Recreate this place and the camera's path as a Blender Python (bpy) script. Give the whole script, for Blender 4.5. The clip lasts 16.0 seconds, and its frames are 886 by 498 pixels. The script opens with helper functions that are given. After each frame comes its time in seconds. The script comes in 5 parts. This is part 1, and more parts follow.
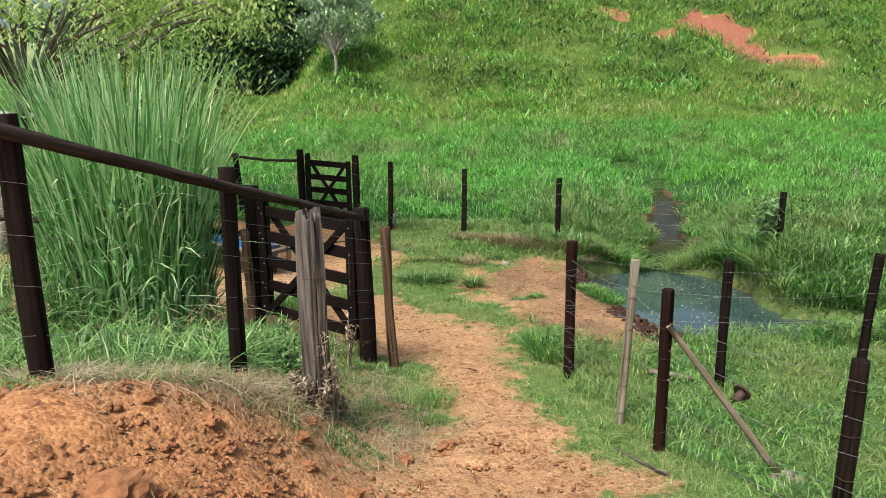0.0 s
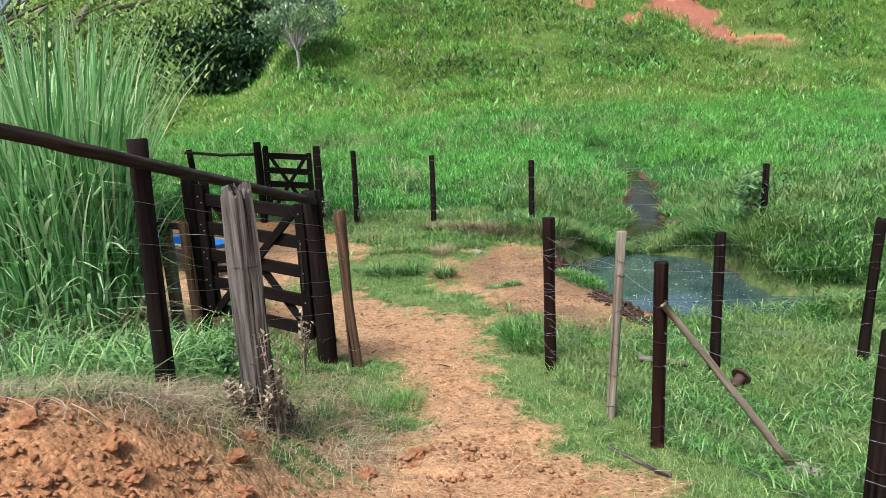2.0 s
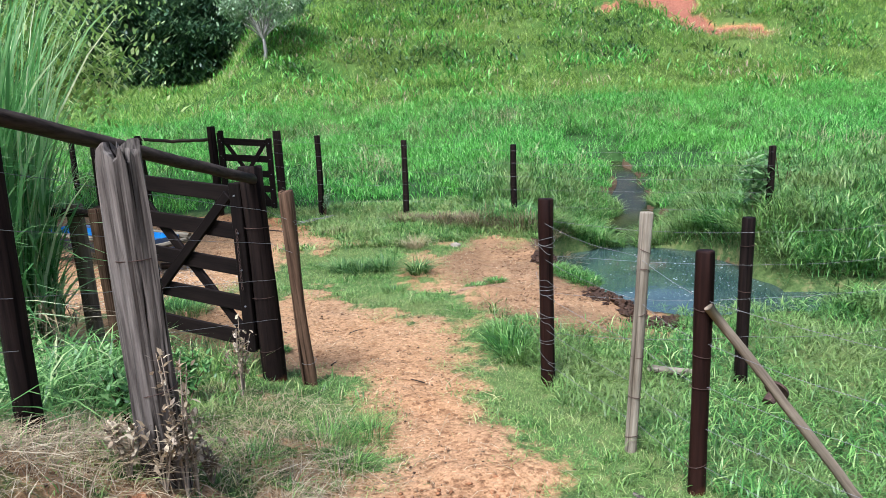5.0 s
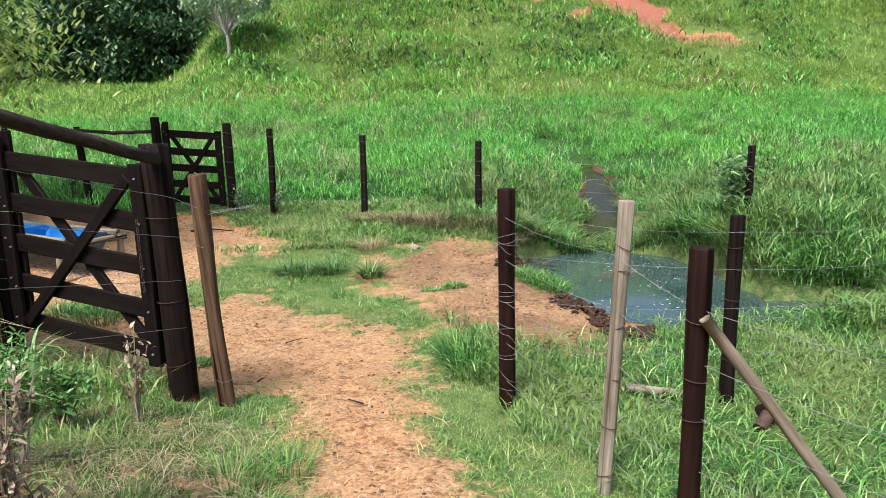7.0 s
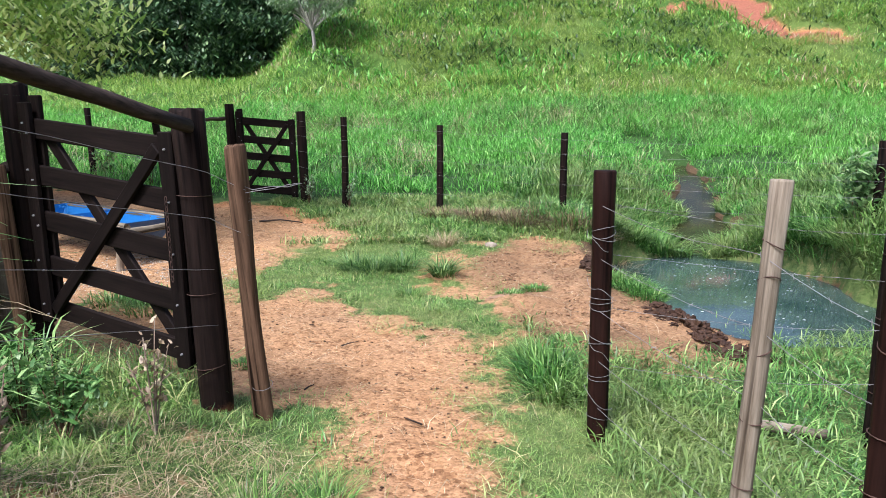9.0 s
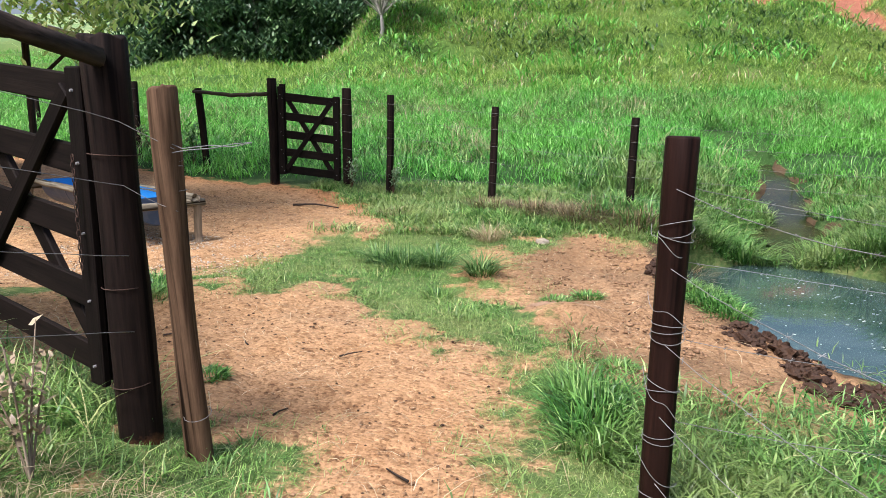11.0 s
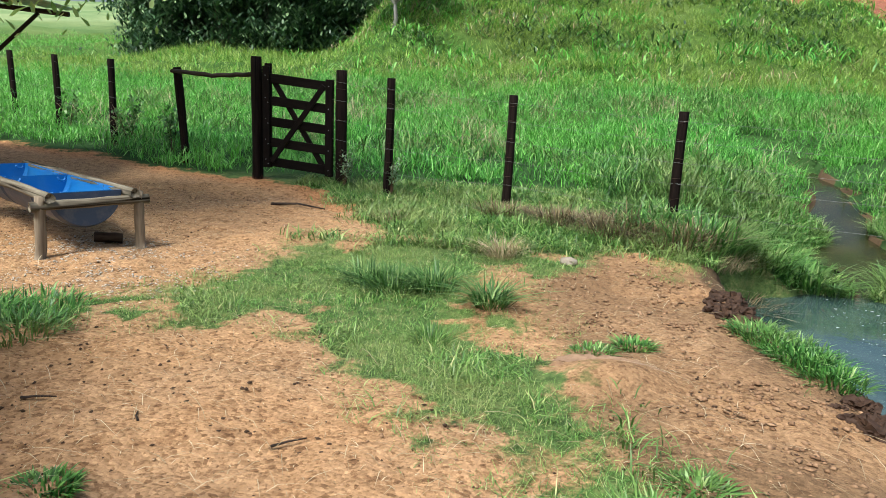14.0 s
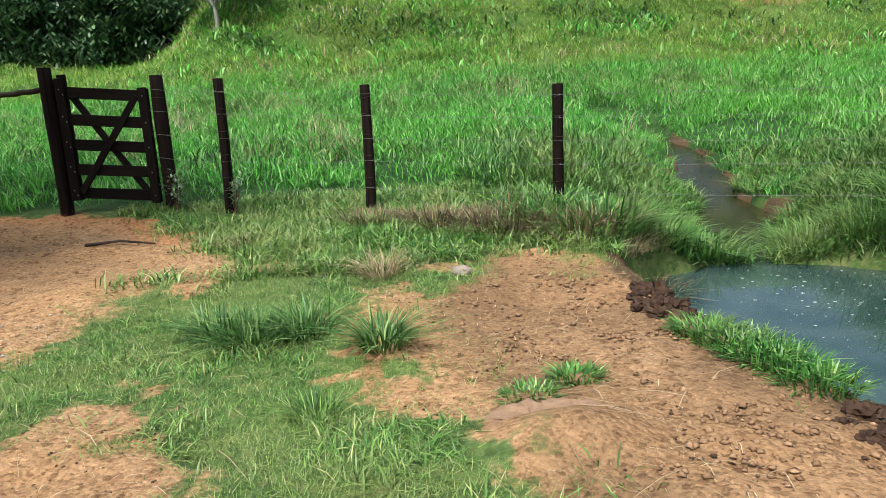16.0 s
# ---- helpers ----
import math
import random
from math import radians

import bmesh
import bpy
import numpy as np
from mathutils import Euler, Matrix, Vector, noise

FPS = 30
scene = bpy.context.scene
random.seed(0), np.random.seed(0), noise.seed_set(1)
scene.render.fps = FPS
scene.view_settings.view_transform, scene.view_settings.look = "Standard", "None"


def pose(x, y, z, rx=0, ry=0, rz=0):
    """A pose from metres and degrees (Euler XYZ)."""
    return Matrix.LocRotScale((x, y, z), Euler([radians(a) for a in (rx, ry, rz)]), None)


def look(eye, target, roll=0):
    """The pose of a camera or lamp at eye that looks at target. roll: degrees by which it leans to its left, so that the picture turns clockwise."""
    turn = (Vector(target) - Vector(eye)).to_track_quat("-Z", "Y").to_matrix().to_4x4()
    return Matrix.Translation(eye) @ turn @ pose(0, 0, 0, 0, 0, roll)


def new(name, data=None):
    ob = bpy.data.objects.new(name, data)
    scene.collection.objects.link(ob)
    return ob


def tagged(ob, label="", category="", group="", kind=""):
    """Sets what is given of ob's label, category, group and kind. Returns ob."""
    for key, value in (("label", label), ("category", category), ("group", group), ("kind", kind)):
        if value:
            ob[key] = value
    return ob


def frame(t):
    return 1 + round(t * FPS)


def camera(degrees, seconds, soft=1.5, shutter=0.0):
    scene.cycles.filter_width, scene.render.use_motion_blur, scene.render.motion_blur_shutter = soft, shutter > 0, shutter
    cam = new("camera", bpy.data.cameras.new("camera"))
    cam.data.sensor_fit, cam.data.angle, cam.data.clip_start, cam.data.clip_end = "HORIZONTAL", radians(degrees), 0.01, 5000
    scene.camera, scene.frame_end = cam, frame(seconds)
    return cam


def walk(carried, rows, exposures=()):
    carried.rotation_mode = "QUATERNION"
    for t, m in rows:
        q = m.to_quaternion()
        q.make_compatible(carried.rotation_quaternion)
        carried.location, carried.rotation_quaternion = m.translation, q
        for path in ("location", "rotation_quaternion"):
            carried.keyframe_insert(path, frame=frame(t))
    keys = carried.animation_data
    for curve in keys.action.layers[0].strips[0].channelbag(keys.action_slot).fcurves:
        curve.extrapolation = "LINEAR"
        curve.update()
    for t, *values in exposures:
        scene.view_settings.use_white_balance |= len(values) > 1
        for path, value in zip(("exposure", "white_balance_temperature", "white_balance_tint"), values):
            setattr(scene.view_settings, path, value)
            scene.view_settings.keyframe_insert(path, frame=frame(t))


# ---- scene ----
cam = camera(63.1, 16.0, soft=0.7)
PATH = [
    (0, (0.043, 0.262, 1.65), (0.036, 2.226, 1.273), -0.7),
    (0.5, (0.11, 0.446, 1.61), (0.104, 2.41, 1.231), -2.6),
    (1, (0.116, 0.592, 1.55), (0.127, 2.555, 1.17), -3.6),
    (1.5, (0.142, 0.721, 1.512), (0.193, 2.684, 1.13), -3.5),
    (2, (0.151, 0.97, 1.374), (0.211, 2.932, 0.989), -2.8),
    (2.5, (0.098, 1.207, 1.274), (0.196, 3.166, 0.882), -2.4),
    (3, (0.074, 1.432, 1.252), (0.167, 3.39, 0.86), -1.2),
    (3.5, (0.064, 1.607, 1.22), (0.153, 3.564, 0.817), -2.1),
    (3.7, (0.091, 1.671, 1.196), (0.181, 3.627, 0.789), -2.4),
    (5.8, (0.262, 2.452, 1.011), (0.435, 4.405, 0.617), -3.3),
    (6, (0.294, 2.524, 0.984), (0.479, 4.476, 0.588), -3.4),
    (6.5, (0.372, 2.709, 0.932), (0.57, 4.66, 0.539), -1.8),
    (7, (0.414, 2.891, 0.875), (0.627, 4.842, 0.492), -1.6),
    (7.5, (0.439, 3.026, 0.85), (0.656, 4.977, 0.47), -1.4),
    (8, (0.482, 3.188, 0.819), (0.607, 5.15, 0.448), -0.1),
    (8.5, (0.457, 3.426, 0.759), (0.5, 5.391, 0.39), -0.5),
    (9, (0.485, 3.643, 0.683), (0.482, 5.608, 0.308), -0.9),
    (9.2, (0.515, 3.729, 0.664), (0.482, 5.692, 0.286), -0.5),
    (11.3, (0.731, 4.866, 0.472), (0.541, 6.817, 0.078), 0.7),
    (11.5, (0.722, 4.963, 0.48), (0.535, 6.914, 0.084), 0.6),
    (12, (0.754, 5.2, 0.438), (0.578, 7.153, 0.043), 0.4),
    (12.5, (0.747, 5.446, 0.419), (0.57, 7.399, 0.026), 0.8),
    (13, (0.695, 5.677, 0.412), (0.517, 7.631, 0.021), -0.5),
    (13.5, (0.7, 5.969, 0.368), (0.517, 7.921, -0.023), 1.2),
    (14, (0.652, 6.24, 0.347), (0.437, 8.188, -0.05), 2.4),
    (14.5, (0.588, 6.518, 0.331), (0.37, 8.466, -0.063), 0.3),
    (15, (0.539, 6.812, 0.313), (0.321, 8.762, -0.077), -0.1),
    (15.5, (0.475, 7.094, 0.295), (0.385, 9.053, -0.098), -2.0),
    (16, (0.491, 7.329, 0.275), (0.663, 9.28, -0.131), -3.2),
]
walk(cam, [(t, look(eye, target, roll)) for t, eye, target, roll in PATH], [(0, 0.74, 6300, 12), (2, 0.84, 5750, 13), (3.5, 1.0, 5250, 14), (6, 1.02, 5600, 14), (8, 1.0, 6150, 17), (9, 1.05, 5700, 20), (12.5, 1.02, 6050, 12), (14.5, 0.72, 5950, 7), (15.5, 0.68, 6000, 7), (16, 0.76, 6050, 8)])

SKY, SUN = 0.112, 3.3

# ---- daylight: bright, thinly overcast ----
world = bpy.data.worlds.new("sky")
scene.world = world
world.use_nodes = True
wn = world.node_tree.nodes
sky = wn.new("ShaderNodeTexSky")
sky.sky_type = "NISHITA"
sky.sun_disc = False
sky.sun_elevation, sky.sun_rotation = radians(58), radians(-150)
sky.air_density, sky.dust_density = 1.0, 6.0
wn["Background"].inputs[1].default_value = SKY
world.node_tree.links.new(sky.outputs[0], wn["Background"].inputs[0])
sun = new("sun", bpy.data.lights.new("sun", "SUN"))
sun.data.energy, sun.data.angle, sun.data.color = SUN, radians(13), (1.0, 0.96, 0.9)
sun.matrix_world = look((-8, -14, 26), (0, 0, 0))


# ---- materials ----
class Nodes:
    """A short hand for node materials."""

    def __init__(self, name, rough=0.8, metal=0.0, spec=0.3):
        self.mat = bpy.data.materials.new(name)
        self.mat.use_nodes = True
        self.t = self.mat.node_tree
        self.b = self.t.nodes["Principled BSDF"]
        self.b.inputs["Roughness"].default_value = rough
        self.b.inputs["Metallic"].default_value = metal
        self.b.inputs["Specular IOR Level"].default_value = spec
        self.co = self.t.nodes.new("ShaderNodeNewGeometry").outputs["Position"]

    def n(self, kind, **inputs):
        node = self.t.nodes.new(kind)
        for k, v in inputs.items():
            s = node.inputs[k.replace("_", " ")] if k.replace("_", " ") in node.inputs else node.inputs[k]
            if hasattr(v, "is_linked"):
                self.t.links.new(v, s)
            else:
                s.default_value = v
        return node

    def noise(self, scale, detail=4, rough=0.6, co=None):
        node = self.n("ShaderNodeTexNoise", Scale=scale, Detail=detail, Roughness=rough)
        self.t.links.new(co or self.co, node.inputs["Vector"])
        return node.outputs["Fac"]

    def cells(self, scale):
        """Ragged chips: a random value for each and the distance from its middle."""
        bent = self.n("ShaderNodeVectorMath", Vector=self.co)
        node = self.n("ShaderNodeTexVoronoi", Scale=scale)
        self.t.links.new(bent.outputs[0], node.inputs["Vector"])
        return self.n("ShaderNodeSeparateColor", Color=node.outputs["Color"]).outputs[0], node.outputs["Distance"]

    def ramp(self, fac, stops):
        node = self.t.nodes.new("ShaderNodeValToRGB")
        e = node.color_ramp.elements
        while len(e) < len(stops):
            e.new(0.5)
        for el, (p, c) in zip(e, stops):
            el.position = p
            el.color = (*c, 1) if len(c) == 3 else c
        self.t.links.new(fac, node.inputs[0])
        return node.outputs[0]

    def mix(self, fac, a, b, mode="MIX"):
        node = self.t.nodes.new("ShaderNodeMix")
        node.data_type, node.blend_type = "RGBA", mode
        for s, v in ((node.inputs[0], fac), (node.inputs[6], a), (node.inputs[7], b)):
            if hasattr(v, "is_linked"):
                self.t.links.new(v, s)
            else:
                s.default_value = (*v, 1) if isinstance(v, tuple) else v
        return node.outputs[2]

    def math(self, op, a, b=0.0):
        node = self.t.nodes.new("ShaderNodeMath")
        node.operation = op
        for s, v in zip(node.inputs, (a, b)):
            if hasattr(v, "is_linked"):
                self.t.links.new(v, s)
            else:
                s.default_value = v
        return node.outputs[0]

    def color(self, c):
        if hasattr(c, "is_linked"):
            self.t.links.new(c, self.b.inputs["Base Color"])
        else:
            self.b.inputs["Base Color"].default_value = (*c, 1)

    def bump(self, h, strength=0.4, distance=0.01):
        node = self.n("ShaderNodeBump", Strength=strength, Distance=distance, Height=h)
        self.t.links.new(node.outputs[0], self.b.inputs["Normal"])

    def stretched(self, sx, sy, sz):
        tc = self.t.nodes.new("ShaderNodeTexCoord").outputs["Object"]
        return self.n("ShaderNodeMapping", Vector=tc, Scale=(sx, sy, sz)).outputs[0]


def leafy(name, stops, through_light=0.3, rough=0.45, patches=None, spec=0.4):
    """Blades or leaves: colour varies from piece to piece and over the field; some light passes through."""
    m = Nodes(name, rough, 0, spec)
    rnd = m.t.nodes.new("ShaderNodeNewGeometry").outputs["Random Per Island"]
    c = m.ramp(rnd, stops)
    if patches:
        scale, tint, amount = patches
        f = m.ramp(m.noise(scale, 3, 0.55), [(0.42, (0, 0, 0)), (0.66, (amount, amount, amount))])
        c = m.mix(f, c, tint)
    m.color(c)
    tr = m.n("ShaderNodeBsdfTranslucent", Color=c)
    mx = m.t.nodes.new("ShaderNodeMixShader")
    mx.inputs[0].default_value = through_light
    out = m.t.nodes["Material Output"]
    m.t.links.new(m.b.outputs[0], mx.inputs[1])
    m.t.links.new(tr.outputs[0], mx.inputs[2])
    m.t.links.new(mx.outputs[0], out.inputs[0])
    return m.mat


def wood(name, dark, light, rough=0.75, grain=60.0, bump=0.5, foot=None, spec=0.06, cracks=0.0):
    """Timber with grain along its length (object z). foot: soil rubbed onto the lower end, by the object's own height."""
    m = Nodes(name, rough, 0, spec)
    co = m.stretched(grain, grain, grain * 0.05)
    g = m.noise(1.0, 5, 0.65, co)
    blot = m.noise(5.0, 3)
    c = m.ramp(g, [(0.3, dark), (0.72, light)])
    c = m.mix(m.math("MULTIPLY", blot, 0.5), c, tuple(v * 0.55 for v in dark))
    if cracks:
        lines = m.noise(1.0, 3, 0.5, m.stretched(grain * 0.7, grain * 0.7, grain * 0.018))
        c = m.mix(m.ramp(lines, [(0.36, (cracks, cracks, cracks)), (0.44, (0, 0, 0))]), c, tuple(v * 0.3 for v in dark))
    rnd = m.t.nodes.new("ShaderNodeObjectInfo").outputs["Random"]
    hsv = m.n("ShaderNodeHueSaturation", Color=c)
    m.t.links.new(m.math("ADD", m.math("MULTIPLY", rnd, 0.5), 0.75), hsv.inputs["Value"])
    c = hsv.outputs[0]
    if foot:
        tc = m.t.nodes.new("ShaderNodeTexCoord").outputs["Object"]
        z = m.n("ShaderNodeSeparateXYZ", Vector=tc).outputs[2]
        f = m.math("SUBTRACT", 0.28, m.math("ADD", z, m.math("MULTIPLY", m.noise(14.0), 0.25)))
        f = m.math("MULTIPLY", m.n("ShaderNodeClamp", Value=m.math("MULTIPLY", f, 7.0)).outputs[0], 0.75)
        c = m.mix(f, c, foot)
    m.color(c)
    m.bump(g, bump, 0.004)
    return m.mat


SOIL_TAN, SOIL_ORANGE, SOIL_RED = (0.305, 0.20, 0.112), (0.345, 0.19, 0.082), (0.38, 0.162, 0.06)


def ground_material():
    m = Nodes("earth_and_turf", 0.95, 0, 0.15)
    at = m.t.nodes.new("ShaderNodeAttribute")
    at.attribute_name = "soil"
    sep = m.n("ShaderNodeSeparateColor", Color=at.outputs["Color"])
    bare, red, mud = sep.outputs
    big, mid, fine = m.noise(0.9, 4), m.noise(9.0, 7, 0.75), m.noise(42.0, 6, 0.75)
    soil = m.mix(red, m.mix(big, SOIL_TAN, SOIL_ORANGE), SOIL_RED)
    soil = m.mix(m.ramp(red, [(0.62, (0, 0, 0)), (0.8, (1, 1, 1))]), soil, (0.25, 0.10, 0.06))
    soil = m.mix(1.0, soil, m.ramp(mid, [(0.36, (0.62, 0.57, 0.53)), (0.46, (0.95, 0.95, 0.95)), (0.64, (1.14, 1.16, 1.18))]), "MULTIPLY")
    chips, lumps = m.cells(36.0), m.cells(80.0)
    soil = m.mix(1.0, soil, m.ramp(chips[0], [(0.0, (0.5, 0.45, 0.41)), (0.14, (0.9, 0.89, 0.88)), (0.8, (1.03, 1.03, 1.03)), (1.0, (1.18, 1.2, 1.22))]), "MULTIPLY")
    soil = m.mix(1.0, soil, m.ramp(lumps[0], [(0.0, (0.6, 0.55, 0.5)), (0.25, (0.94, 0.93, 0.93)), (0.8, (1.04, 1.04, 1.04)), (1.0, (1.22, 1.24, 1.26))]), "MULTIPLY")
    soil = m.mix(m.n("ShaderNodeClamp", Value=m.math("MULTIPLY", mud, 1.25)).outputs[0], soil, m.mix(mid, (0.05, 0.032, 0.017), (0.105, 0.068, 0.036)))
    turf = m.ramp(mid, [(0.38, (0.035, 0.06, 0.018)), (0.5, (0.07, 0.115, 0.032)), (0.62, (0.16, 0.16, 0.065))])
    turf = m.mix(m.ramp(big, [(0.4, (0, 0, 0)), (0.7, (0.5, 0.5, 0.5))]), turf, (0.14, 0.20, 0.05))
    # Slope ground, its colour darkened for the shaded gaps between blades.
    far = m.mix(m.ramp(mid, [(0.35, (0, 0, 0)), (0.65, (1, 1, 1))]), (0.022, 0.06, 0.010), (0.07, 0.14, 0.024))
    far = m.mix(m.ramp(m.noise(0.12, 4), [(0.42, (0, 0, 0)), (0.62, (0.6, 0.6, 0.6))]), far, (0.11, 0.15, 0.034))
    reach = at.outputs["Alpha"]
    # Shade between the tall blades is put into the pasture ground's colour.
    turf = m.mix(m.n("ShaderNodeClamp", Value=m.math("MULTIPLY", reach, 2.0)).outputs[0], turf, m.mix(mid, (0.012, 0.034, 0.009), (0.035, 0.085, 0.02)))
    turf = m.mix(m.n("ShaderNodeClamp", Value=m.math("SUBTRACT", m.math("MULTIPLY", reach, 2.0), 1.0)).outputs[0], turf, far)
    # Distance haze put into the colour: turf turns paler beyond y 85.
    haze = m.math("DIVIDE", m.math("SUBTRACT", m.n("ShaderNodeSeparateXYZ", Vector=m.co).outputs[1], 85.0), 60.0)
    turf = m.mix(m.n("ShaderNodeClamp", Value=haze).outputs[0], turf, m.mix(m.ramp(m.noise(0.06, 5), [(0.4, (0, 0, 0)), (0.6, (1, 1, 1))]), (0.12, 0.19, 0.07), (0.21, 0.26, 0.115)))
    edge = m.n("ShaderNodeClamp", Value=m.math("MULTIPLY", m.math("SUBTRACT", m.math("ADD", bare, m.math("MULTIPLY", m.math("SUBTRACT", mid, 0.5), 1.7)), 0.34), 2.8)).outputs[0]
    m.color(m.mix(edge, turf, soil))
    m.bump(m.math("ADD", m.math("MULTIPLY", mid, 1.2), m.math("MULTIPLY", chips[1], -0.5)), 0.8, 0.022)
    return m.mat


def speckled(name, a, b, scale, rough=0.9, bump=0.5, spec=0.2):
    m = Nodes(name, rough, 0, spec)
    f = m.noise(scale, 6, 0.7)
    rnd = m.t.nodes.new("ShaderNodeNewGeometry").outputs["Random Per Island"]
    c = m.mix(m.math("MULTIPLY", rnd, 0.6), m.ramp(f, [(0.3, a), (0.7, b)]), tuple(v * 0.6 for v in a))
    m.color(c)
    m.bump(f, bump, 0.01)
    return m.mat


def water_material():
    m = Nodes("still_water", 0.04, 0, 0.5)
    n = m.noise(2.2, 3)
    m.color(m.ramp(n, [(0.35, (0.022, 0.045, 0.038)), (0.7, (0.05, 0.08, 0.07))]))
    m.b.inputs["IOR"].default_value = 1.33
    m.bump(m.noise(7.0, 3), 0.05, 0.01)
    return m.mat


def stream_material():
    m = Nodes("murky_stream", 0.2, 0, 0.08)
    m.color(m.ramp(m.noise(1.6, 4), [(0.35, (0.016, 0.019, 0.007)), (0.7, (0.042, 0.036, 0.014))]))
    m.bump(m.noise(7.0, 3), 0.06, 0.01)
    return m.mat


